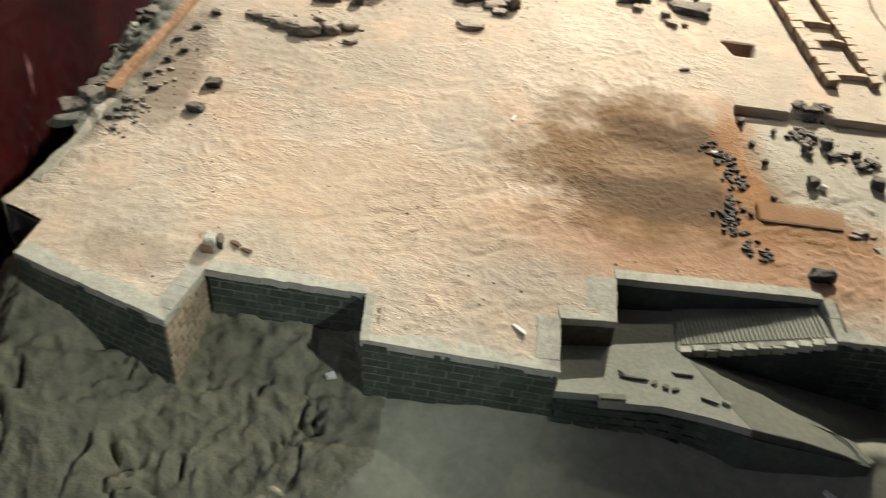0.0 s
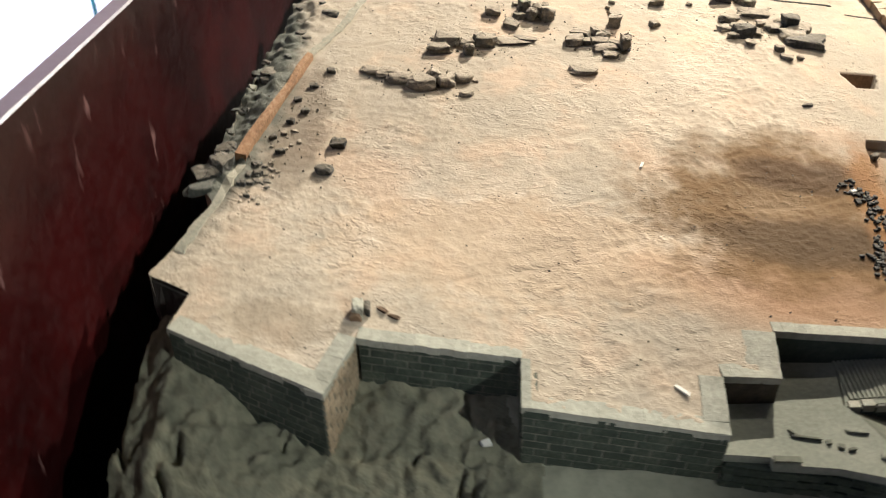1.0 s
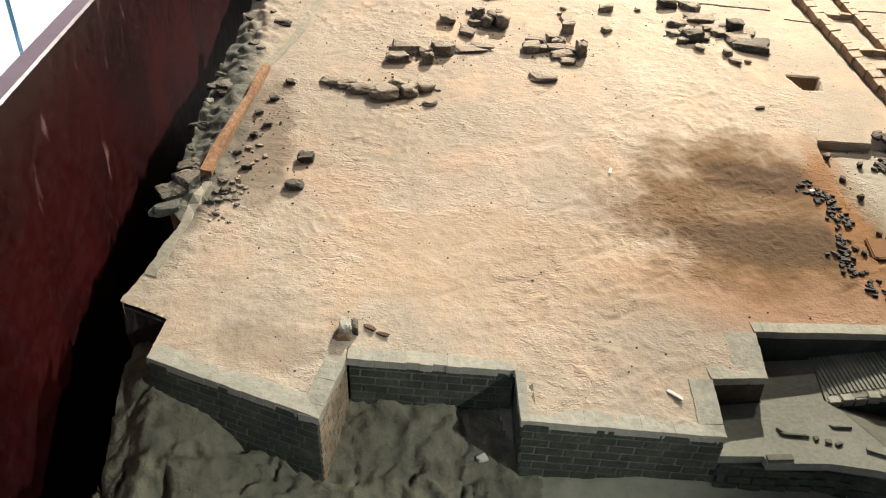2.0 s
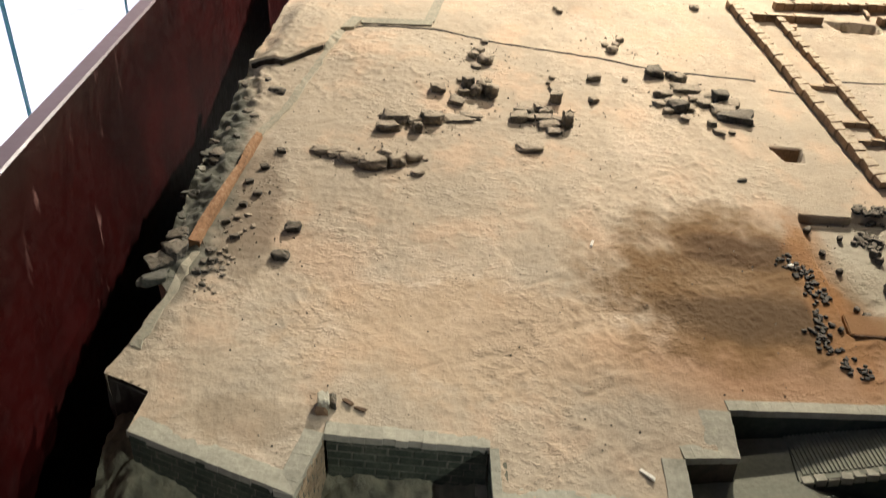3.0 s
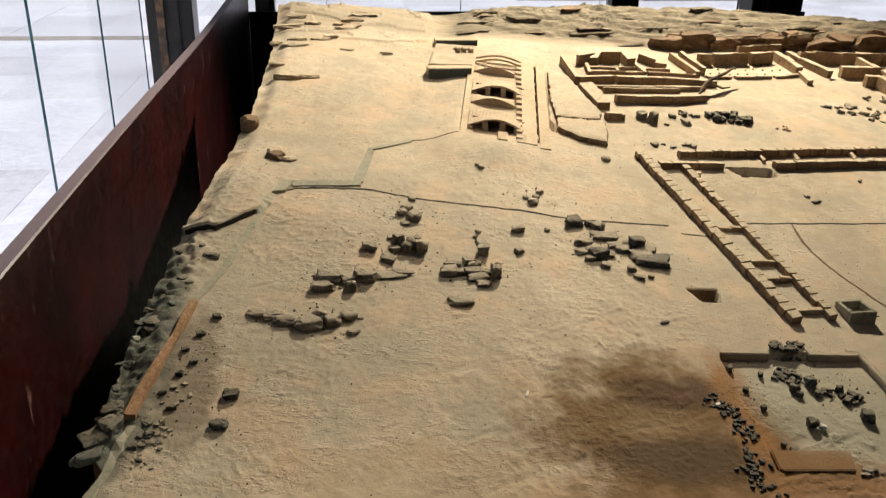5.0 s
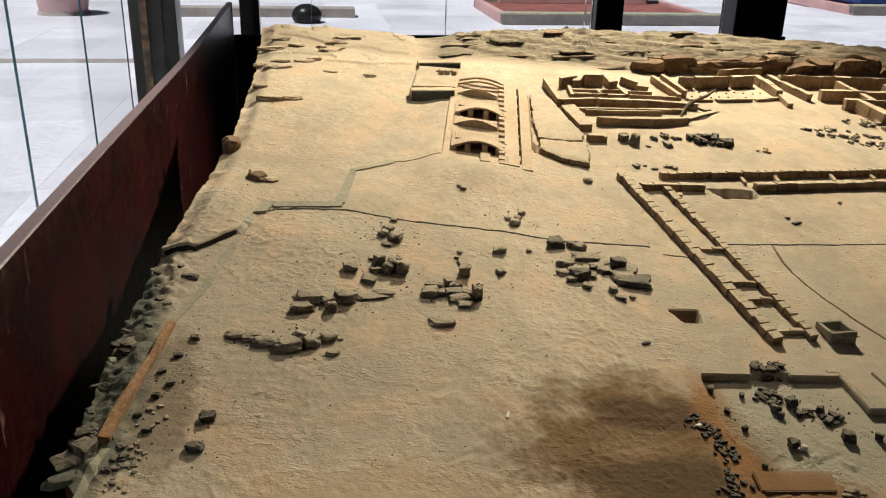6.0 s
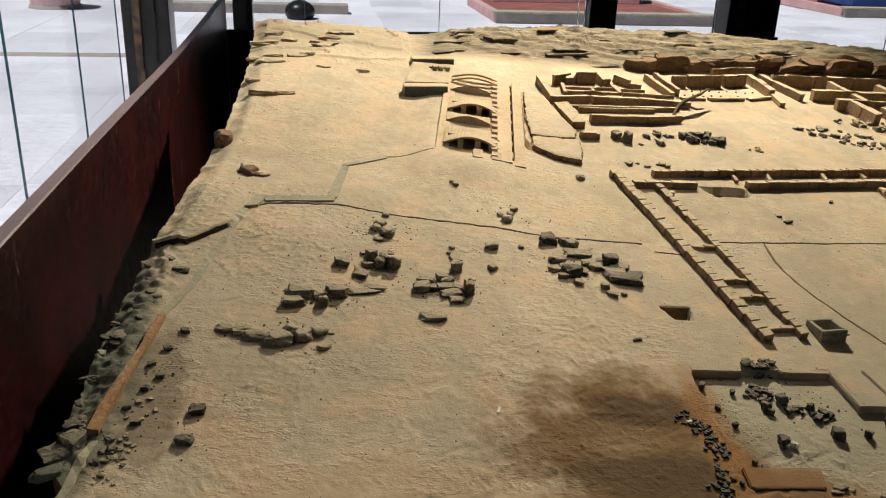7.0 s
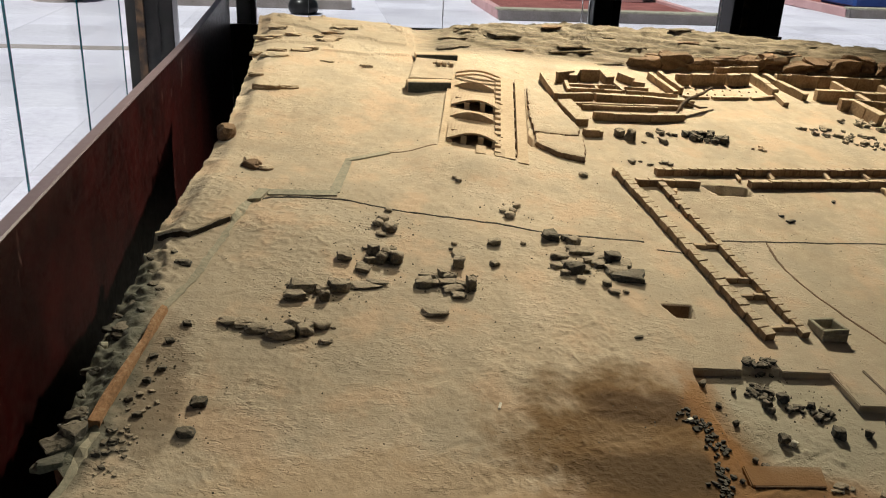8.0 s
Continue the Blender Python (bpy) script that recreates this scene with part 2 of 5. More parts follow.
PINK = earthy("pink_render", (0.42, 0.24, 0.24), (0.52, 0.31, 0.31), (0.60, 0.38, 0.38), 2, 30, 0.002, 0.8)
REDEARTH = earthy("red_planter_soil", (0.16, 0.05, 0.045), (0.24, 0.08, 0.07), (0.32, 0.12, 0.1), 4, 40, 0.006)
# dark tone for the unseen shell, chosen to keep bounce light low
CEIL = earthy("dark_unseen_shell", (0.055, 0.05, 0.048), (0.07, 0.065, 0.06), (0.09, 0.085, 0.08), 1, 20, 0.001)


def red_panel_material():
    m, t, b = mat("red_lacquer_board", 0.34)
    b.inputs["Specular IOR Level"].default_value = 0.5
    pos = coords(t)
    n1, n2 = noise_at(t, pos, 5, 4), noise_at(t, pos, 60, 5)
    c = ramp(t, n1, [(0.35, (0.012, 0.0010, 0.0010)), (0.65, (0.031, 0.0026, 0.0025))])
    # pale scratches and drips, long in z
    mp = t.nodes.new("ShaderNodeMapping")
    mp.inputs["Scale"].default_value = (1, 1, 0.3)
    mp.inputs["Rotation"].default_value = (0.25, 0, 0)
    t.links.new(pos, mp.inputs["Vector"])
    s1 = noise_at(t, mp.outputs[0], 30, 4, 0.55)
    s2 = noise_at(t, pos, 4.5, 2)
    k = math_node(t, "MULTIPLY", ramp(t, s1, [(0.62, (0, 0, 0)), (0.70, (1, 1, 1))]), ramp(t, s2, [(0.53, (0, 0, 0)), (0.64, (1, 1, 1))]))
    c = mix(t, math_node(t, "MULTIPLY", k, 0.55), c, (0.40, 0.22, 0.20))
    # lavender-grey on upward faces: sky sheen and dust put into the colour
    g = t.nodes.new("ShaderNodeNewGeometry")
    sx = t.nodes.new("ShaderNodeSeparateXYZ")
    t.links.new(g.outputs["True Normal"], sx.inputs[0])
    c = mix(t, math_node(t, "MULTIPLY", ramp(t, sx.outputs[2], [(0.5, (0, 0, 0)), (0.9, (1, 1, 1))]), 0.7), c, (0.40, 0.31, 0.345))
    t.links.new(c, b.inputs["Base Color"])
    t.links.new(ramp(t, n2, [(0.3, (0.28, 0.28, 0.28)), (0.7, (0.48, 0.48, 0.48))]), b.inputs["Roughness"])
    bump(t, b, n2, 0.25, 0.0006)
    return m


REDBOARD = red_panel_material()
m_, t_, b_ = mat("black_steel", 0.3, 0.0)
b_.inputs["Specular IOR Level"].default_value = 0.2
t_.links.new(ramp(t_, noise_at(t_, coords(t_), 8), [(0.3, (0.008, 0.008, 0.009)), (0.7, (0.022, 0.021, 0.02))]), b_.inputs["Base Color"])
STEEL = m_
# gold-brown that paints the reflections seen on the black posts
m_, t_, b_ = mat("gold_reflection_steel", 0.4, 0.3)
t_.links.new(ramp(t_, noise_at(t_, coords(t_), 12), [(0.4, (0.02, 0.013, 0.008)), (0.7, (0.16, 0.09, 0.045))]), b_.inputs["Base Color"])
GOLDGLINT = m_
m_, t_, b_ = mat("clear_glass", 0.02)
b_.inputs["Base Color"].default_value = (0.93, 0.97, 0.96, 1)
b_.inputs["Transmission Weight"].default_value, b_.inputs["IOR"].default_value = 1.0, 1.05
GLASS = m_
m_, t_, b_ = mat("glass_edge", 0.15)
b_.inputs["Base Color"].default_value = (0.008, 0.075, 0.10, 1)
GLASSEDGE = m_
m_, t_, b_ = mat("blue_plastic", 0.4)
t_.links.new(ramp(t_, noise_at(t_, coords(t_), 6), [(0.3, (0.02, 0.06, 0.25)), (0.7, (0.03, 0.09, 0.34))]), b_.inputs["Base Color"])
BLUE = m_
m_, t_, b_ = mat("white_seal", 0.5)
t_.links.new(ramp(t_, noise_at(t_, coords(t_), 20), [(0.3, (0.6, 0.6, 0.6)), (0.7, (0.75, 0.75, 0.75))]), b_.inputs["Base Color"])
SEAL = m_
m_, t_, b_ = mat("lamp_glow", 0.5)
b_.inputs["Emission Color"].default_value, b_.inputs["Emission Strength"].default_value = (1, 0.85, 0.6, 1), 4
GLOW = m_


# ---- helpers for building ----
TABLES = {}


def vnoise(x, y, scale, seed):
    """Smooth value noise on arrays, -1 to 1."""
    if seed not in TABLES:
        TABLES[seed] = np.random.RandomState(seed).uniform(-1, 1, (256, 256))
    table = TABLES[seed]
    u, v = np.asarray(x) * scale + 1000.37, np.asarray(y) * scale + 1000.71
    i, j = np.floor(u).astype(int), np.floor(v).astype(int)
    fu, fv = u - i, v - j
    fu, fv = fu * fu * (3 - 2 * fu), fv * fv * (3 - 2 * fv)
    a, b = table[i % 256, j % 256], table[(i + 1) % 256, j % 256]
    c, d = table[i % 256, (j + 1) % 256], table[(i + 1) % 256, (j + 1) % 256]
    return a + (b - a) * fu + (c - a) * fv + (a - b - c + d) * fu * fv


def smooth(e0, e1, v):
    t = np.clip((v - e0) / (e1 - e0), 0, 1)
    return t * t * (3 - 2 * t)


def plane_z(x, y):
    return 0.758 - 0.0802 * x + 0.1656 * (y - 0.95)


def inside(x, y, corners):
    """Even-odd test of arrays against a polygon."""
    x, y = np.asarray(x, float), np.asarray(y, float)
    hit = np.zeros(x.shape, bool)
    for (x0, y0), (x1, y1) in zip(corners, corners[1:] + corners[:1]):
        if y0 != y1:
            hit ^= ((y0 > y) != (y1 > y)) & (x < (x1 - x0) * (y - y0) / (y1 - y0) + x0)
    return hit


ROOM = [(0.690, 1.487), (0.972, 1.487), (0.984, 1.395), (1.9, 1.44), (1.9, 1.13), (0.80, 1.15), (0.80, 1.195), (0.672, 1.195)]


def bumps(x, y):
    u, v = 0.9 * x + 0.43 * y, 0.9 * y - 0.43 * x
    p, q = 0.5 * x - 0.87 * y, 0.5 * y + 0.87 * x
    n = 0.0024 * vnoise(u, v, 7, 1) + 0.0008 * vnoise(p, q, 22, 2) + 0.0008 * vnoise(u * 0.85, v * 1.15, 52, 3) + 0.0009 * vnoise(p, q, 120, 4)
    k = np.clip(vnoise(p, q, 5, 13) + 0.5, 0, 1)
    n = n + (0.004 * np.clip(vnoise(u * 0.8, v * 1.2, 44, 5) - 0.45, 0, 1) + 0.0035 * np.clip(vnoise(p, q, 85, 6) - 0.4, 0, 1) + 0.004 * np.clip(vnoise(u, v, 150, 27) - 0.35, 0, 1)) * (0.35 + 1.2 * k) - 0.004 * np.clip(vnoise(u * 0.6, v * 1.4, 58, 14) - 0.45, 0, 1)
    rough = 0.35 + 0.65 * np.clip(1 - smooth(0.55, 0.75, np.asarray(x) + 0.05 * (np.asarray(y) - 1.5)) * smooth(1.4, 1.6, y) - 0.8 * smooth(2.0, 2.2, y), 0, 1)
    return 0.60 * n * rough + 0.0011 * vnoise(u * 0.7, v * 1.3, 14, 33) * rough


def ground(x, y):
    """Height of the model's surface."""
    x, y = np.asarray(x, float), np.asarray(y, float)
    z = plane_z(x, y) + bumps(x, y)
    z = z - 0.012 * np.exp(-(((x - 0.50) / 0.13) ** 2 + ((y - 1.30) / 0.10) ** 2))
    z = z + 0.022 * np.exp(-(((x - 0.44) / 0.16) ** 2 + ((y - 2.27) / 0.11) ** 2))
    z = z + 0.012 * np.exp(-(((x + 0.02) / 0.14) ** 2 + ((y - 1.90) / 0.10) ** 2))
    # sunken room in the east
    z = z - 0.013 * inside(x + 0.004 * vnoise(x, y, 40, 11), y + 0.003 * vnoise(x, y, 40, 12), ROOM)
    # narrow gully east of the vaulted corridor
    z = z - 0.045 * inside(x + 0.003 * vnoise(x, y, 50, 61), y, [(0.614, 2.42), (0.606, 2.50), (0.622, 2.58), (0.644, 2.70), (0.675, 2.87), (0.661, 2.87), (0.628, 2.70), (0.604, 2.58), (0.588, 2.50), (0.596, 2.42)])
    # small pits
    z = z - 0.035 * inside(x, y, [(0.702, 1.686), (0.768, 1.686), (0.760, 1.640), (0.722, 1.640)])
    z = z - 0.03 * inside(x, y, [(1.03, 2.262), (1.165, 2.268), (1.168, 2.225), (1.135, 2.212), (1.06, 2.210)])
    # valley floor west of the vaulted structure, slightly lower
    z = z - 0.016 * smooth(0.32, 0.22, x - 0.2 * (y - 2.35)) * smooth(2.05, 2.3, y)
    # bank of bedded rock in the north
    rise = smooth(3.16, 3.46, y + 0.03 * vnoise(x, y, 5, 7) + 0.014 * vnoise(x, y, 24, 25)) * smooth(0.38, 0.75, x)
    strata = rise * (0.030 + 0.054 * smooth(0.45, 1.5, x) + 0.007 * vnoise(x * 0.5, y * 1.6, 9, 15) + 0.006 * vnoise(x * 0.35, y * 2.4, 24, 8))
    step = 0.0125
    strata = strata * 0.22 + 0.78 * (np.floor(strata / step) + smooth(0.72, 0.98, strata / step % 1.0)) * step
    rift = np.clip(1 - np.abs(vnoise(x * 0.33 + 0.1 * vnoise(x, y, 9, 28), y * 1.7, 22, 29)) * 7, 0, 1) * np.clip(vnoise(x, y * 1.5, 8, 30) * 3, 0, 1)
    z = z + strata + rise * (0.004 * vnoise(x * 0.6, y * 2, 60, 16) + 0.003 * vnoise(x * 0.7, y * 1.5, 110, 26) - 0.016 * rift)
    nw = smooth(2.95, 3.35, y) * smooth(0.40, 0.32, x)
    lip = nw * 0.02 + nw * 0.007 * vnoise(x * 0.6, y, 24, 9)
    z = z + 0.4 * lip + 0.6 * np.floor(lip / 0.008) * 0.008
    # step along the crack by the west rim
    z = z + 0.011 * smooth(-0.006, 0.002, y - 1.842 - 0.95 * np.clip(x + 0.24, 0, 0.2)) * smooth(-0.13, -0.18, x) * smooth(2.2, 1.95, y)
    # west rim sinks and breaks up
    edge = smooth(0.085, 0.03, x - west_rim(y)) * smooth(1.18, 1.26, y) * smooth(1.86, 1.78, y)
    z = z + edge * (0.006 * vnoise(x, y, 30, 17) + 0.007 * np.abs(vnoise(x + y, y - x, 40, 18)) + 0.004 * vnoise(x, y, 110, 19))
    z = z - 0.018 * smooth(0.055, 0.0, x - west_rim(y)) * smooth(1.2, 1.3, y) * (1 + 0.4 * vnoise(x, y, 30, 10))
    return z


def west_rim(y):
    ys = (0.9, 1.04, 1.19, 1.24, 1.36, 1.63, 1.84, 2.10, 2.48, 2.93, 3.5)
    xs = (-0.335, -0.383, -0.332, -0.366, -0.358, -0.337, -0.311, -0.275, -0.224, -0.192, -0.178)
    y = np.asarray(y, float)
    return np.interp(y, ys, xs) + 0.004 * vnoise(y * 0, y, 13, 21) + 0.0025 * vnoise(y * 0, y, 60, 22) + 0.0015 * vnoise(y * 0, y, 140, 23)


def top(x, y):
    return float(ground(x, y))


def finish(name, bm, material, smooth_shade=False):
    me = bpy.data.meshes.new(name)
    bm.to_mesh(me)
    bm.free()
    me.materials.append(material)
    if smooth_shade:
        for p in me.polygons:
            p.use_smooth = True
    return me


def thing(name, place, label, category, group="", kind="", turn=0.0):
    ob = new(name)
    ob.empty_display_size = 0.02
    ob.matrix_basis = pose(*place, 0, 0, turn)
    return tagged(ob, label, category, group, kind)


def part(name, bm, material, parent, label="", at=None, smooth_shade=False):
    me = bm if isinstance(bm, bpy.types.Mesh) else finish(name, bm, material, smooth_shade)
    ob = new(name, me)
    ob.parent = parent
    if at is not None:
        ob.matrix_basis = at
    if label:
        ob["label"] = label
    return ob


def box(bm, x0, y0, z0, x1, y1, z1, bevel=0.0):
    r = bmesh.ops.create_cube(bm, size=1, matrix=Matrix.Translation(((x0 + x1) / 2, (y0 + y1) / 2, (z0 + z1) / 2)) @ Matrix.Diagonal((abs(x1 - x0), abs(y1 - y0), abs(z1 - z0), 1)))
    if bevel:
        es = list({e for v in r["verts"] for e in v.link_edges})
        bmesh.ops.bevel(bm, geom=es, offset=bevel, segments=1, affect="EDGES")
    return bm


def boxed(*a, **k):
    return box(bmesh.new(), *a, **k)


def prism(corners, z0, z1, bm=None):
    """An upright solid on a polygon; z0, z1: heights or functions of x, y."""
    bm = bm or bmesh.new()
    h = lambda z, p: z(*p) if callable(z) else z
    lo = [bm.verts.new((*p, h(z0, p))) for p in corners]
    hi = [bm.verts.new((*p, h(z1, p))) for p in corners]
    n = len(corners)
    bm.faces.new(hi)
    bm.faces.new(lo[::-1])
    for i in range(n):
        bm.faces.new((lo[i], lo[(i + 1) % n], hi[(i + 1) % n], hi[i]))
    bmesh.ops.recalc_face_normals(bm, faces=bm.faces)
    return bm


def crag(sx, sy, sz, seed, jag=0.16):
    """A craggy weathered stone with a few bedding steps."""
    bm = bmesh.new()
    bmesh.ops.create_cube(bm, size=1)
    bmesh.ops.subdivide_edges(bm, edges=bm.edges[:], cuts=4, use_grid_fill=True)
    o = Vector((seed * 3.17, seed * 1.71, seed * 0.93))
    lean = 0.25 * noise.noise(o)
    for v in bm.verts:
        p = v.co.copy()
        k = 1.0 - 0.22 * (p.length - 0.5)
        big = noise.noise_vector(p * 1.3 + o) * (0.14 + jag)
        mid = noise.noise_vector(p * 4.2 + o) * 0.10
        step = 0.07 * (1 if noise.noise(Vector((p.z * 6, seed, p.x * 0.8)) + o) > 0 else -1)
        v.co = Vector((p.x * k * (1 + step) + big.x + mid.x + lean * p.z, p.y * k * (1 + step) + big.y + mid.y, p.z * k + 0.6 * big.z + mid.z))
        v.co = Vector((v.co.x * sx, v.co.y * sy, v.co.z * sz))
    return bm


def shard(sx, sy, sz, seed, jag=0.16):
    """An angular broken stone: the hull of a knocked block."""
    r = random.Random(seed * 13 + 5)
    bm = bmesh.new()
    for cx in (-0.5, 0.5):
        for cy in (-0.5, 0.5):
            for cz in (-0.5, 0.5):
                bm.verts.new(((cx + r.uniform(-jag, jag) * 1.2) * sx, (cy + r.uniform(-jag, jag) * 1.2) * sy, (cz + r.uniform(-jag, jag * 0.6)) * sz))
    for k in range(9):
        p = [r.uniform(-0.5, 0.5) for _ in range(3)]
        p[k % 3] = 0.56 * (1 if r.random() < 0.5 else -1)
        bm.verts.new((p[0] * sx, p[1] * sy, p[2] * sz))
    out = bmesh.ops.convex_hull(bm, input=bm.verts[:])
    bmesh.ops.delete(bm, geom=[v for v in bm.verts if not v.link_faces], context="VERTS")
    bmesh.ops.bevel(bm, geom=bm.edges[:], offset=0.045 * min(sx, sy, sz), segments=1, affect="EDGES")
    return bm


def chunk(sx, sy, sz, seed, jag=0.12):
    """A broken stone: an angular block with split faces and a rough skin."""
    bm = shard(0.92, 0.92, 0.92, seed, 0.06 + 0.9 * jag)
    bmesh.ops.triangulate(bm, faces=bm.faces[:])
    bmesh.ops.subdivide_edges(bm, edges=[e for e in bm.edges if e.calc_length() > 0.25], cuts=2)
    bmesh.ops.triangulate(bm, faces=bm.faces[:])
    o = Vector((seed * 1.37, seed * 0.71, seed * 2.13))
    for v in bm.verts:
        v.co += noise.noise_vector(v.co * 2.0 + o) * 0.13 + noise.noise_vector(v.co * 5.5 + o) * 0.08
        v.co = Vector((v.co.x * sx, v.co.y * sy, v.co.z * sz))
    return bm


def lump(sx, sy, sz, seed, jag=0.2):
    """A weathered rounded stone with hollows."""
    bm = bmesh.new()
    bmesh.ops.create_icosphere(bm, subdivisions=3, radius=0.5)
    o = Vector((seed * 1.91, seed * 0.83, seed * 1.37))
    for v in bm.verts:
        p = v.co.copy()
        n = 0.26 * noise.noise(p * 2.2 + o) + 0.14 * noise.noise(p * 6 + o) - 0.12 * abs(noise.noise(p * 9 + o))
        q = p * (1 + n * (1 + jag))
        v.co = Vector((max(-0.46, min(0.46, q.x * 1.1)) * sx, q.y * 1.05 * sy, max(-0.40, min(0.42, q.z * 1.1)) * sz))
    return bm


def grid_mesh(name, xs, ys, zs, keep, material):
    """A sheet from 2-d arrays of places; keep: which cells stay."""
    r, c = xs.shape
    idx = np.arange(r * c).reshape(r, c)
    quads = np.stack((idx[:-1, :-1], idx[:-1, 1:], idx[1:, 1:], idx[1:, :-1]), -1)[keep]
    used = np.unique(quads)
    remap = np.zeros(r * c, int)
    remap[used] = np.arange(len(used))
    quads = remap[quads]
    co = np.stack((xs, ys, zs), -1).reshape(-1, 3)[used]
    me = bpy.data.meshes.new(name)
    me.vertices.add(len(co))
    me.vertices.foreach_set("co", co.ravel())
    me.loops.add(quads.size)
    me.loops.foreach_set("vertex_index", quads.ravel())
    me.polygons.add(len(quads))
    me.polygons.foreach_set("loop_start", np.arange(0, quads.size, 4))
    me.polygons.foreach_set("loop_total", np.full(len(quads), 4))
    me.polygons.foreach_set("use_smooth", np.ones(len(quads), bool))
    me.update(calc_edges=True)
    me.materials.append(material)
    return new(name, me)


# ---- the large structure ----
RAIL_X = -0.492
NORTH_Y, EAST_X, SOUTH_Y = 5.65, 3.1, 0.42

# plaza and inner floor, one sheet to the horizon
bm = bmesh.new()
box(bm, -400, -400, -0.3, 400, 400, -0.012)
tagged(new("ground", finish("ground", bm, PAVING)), "pale grey stone plaza reaching far off", "ground", kind="structure")


def parapet(name, x0, y0, x1, y1, z1, label):
    bm = boxed(x0, y0, 0.0, x1, y1, z1, bevel=0.003)
    ob = tagged(new(name, finish(name, bm, REDBOARD)), label, "parapet", kind="structure")
    return ob


# long west board, its top edge sagging in the middle
SAG_Y, SAG_Z = (0.39, 1.1, 2.0, 2.8, 3.7, 4.5, 5.2, 5.68), (1.045, 1.041, 1.033, 1.021, 1.006, 1.012, 1.024, 1.031)
bm = bmesh.new()
rings = []
for y in np.linspace(SOUTH_Y - 0.03, NORTH_Y + 0.03, 60):
    z = float(np.interp(y, np.linspace(0.39, 5.68, 200), np.convolve(np.pad(np.interp(np.linspace(0.39, 5.68, 200), SAG_Y, SAG_Z), 15, mode="edge"), np.ones(31) / 31, "valid")))
    rings.append([bm.verts.new(v) for v in ((RAIL_X - 0.032, y, 0), (RAIL_X - 0.032, y, z - 0.003), (RAIL_X - 0.029, y, z), (RAIL_X - 0.003, y, z), (RAIL_X, y, z - 0.003), (RAIL_X, y, 0))])
for a, b in zip(rings, rings[1:]):
    for k in range(6):
        bm.faces.new((a[k], a[(k + 1) % 6], b[(k + 1) % 6], b[k]))
bm.faces.new(rings[0])
bm.faces.new(rings[-1][::-1])
bmesh.ops.recalc_face_normals(bm, faces=bm.faces)
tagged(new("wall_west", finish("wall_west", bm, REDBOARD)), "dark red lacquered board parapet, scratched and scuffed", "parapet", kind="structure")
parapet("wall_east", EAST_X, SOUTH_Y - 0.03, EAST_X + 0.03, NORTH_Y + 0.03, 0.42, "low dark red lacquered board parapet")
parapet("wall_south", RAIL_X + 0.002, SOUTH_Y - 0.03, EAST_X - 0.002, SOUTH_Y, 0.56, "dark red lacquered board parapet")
bm = boxed(RAIL_X + 0.002, NORTH_Y, 0, EAST_X - 0.002, NORTH_Y + 0.03, 0.84, bevel=0.003)
tagged(new("wall_north", finish("wall_north", bm, STEEL)), "black steel ledge closing the far side", "parapet", kind="structure")
bm = boxed(RAIL_X + 0.002, SOUTH_Y + 0.002, 0.0, EAST_X - 0.002, NORTH_Y - 0.002, 0.03)
tagged(new("floor", finish("floor", bm, BLACKFLOOR)), "black floor of the display pit", "floor", kind="structure")
# unseen ceiling and two walls, added to block sun and sky light
bm = boxed(-1.5, -4.0, 3.1, 5.2, 6.4, 3.2)
tagged(new("ceiling", finish("ceiling", bm, CEIL)), "unseen dark ceiling added over the pavilion to cut stray light", "ceiling", kind="structure")
bm = boxed(-1.4, -4.1, 0, 5.2, -4.0, 3.1)
tagged(new("wall_back", finish("wall_back", bm, CEIL)), "unseen dark wall added to keep stray light out", "wall", kind="structure")
bm = boxed(5.1, -4.0, 0, 5.2, 6.4, 3.1)
tagged(new("wall_side", finish("wall_side", bm, CEIL)), "unseen dark wall added to keep stray light out", "wall", kind="structure")


# ---- the model's ground ----
RIGHT = 2.95
FRONT = [(-0.5, 1.045), (-0.385, 1.045), (-0.321, 1.020), (-0.333, 0.956), (-0.127, 0.880), (-0.098, 0.968), (0.107, 0.958), (0.107, 0.886),
         (0.350, 0.872), (0.356, 0.957), (0.430, 0.962), (0.437, 1.038), (0.727, 1.047), (0.727, 0.975), (3.2, 0.985), (3.2, 3.56), (0.45, 3.47), (0.38, 3.44), (-0.5, 3.41)]


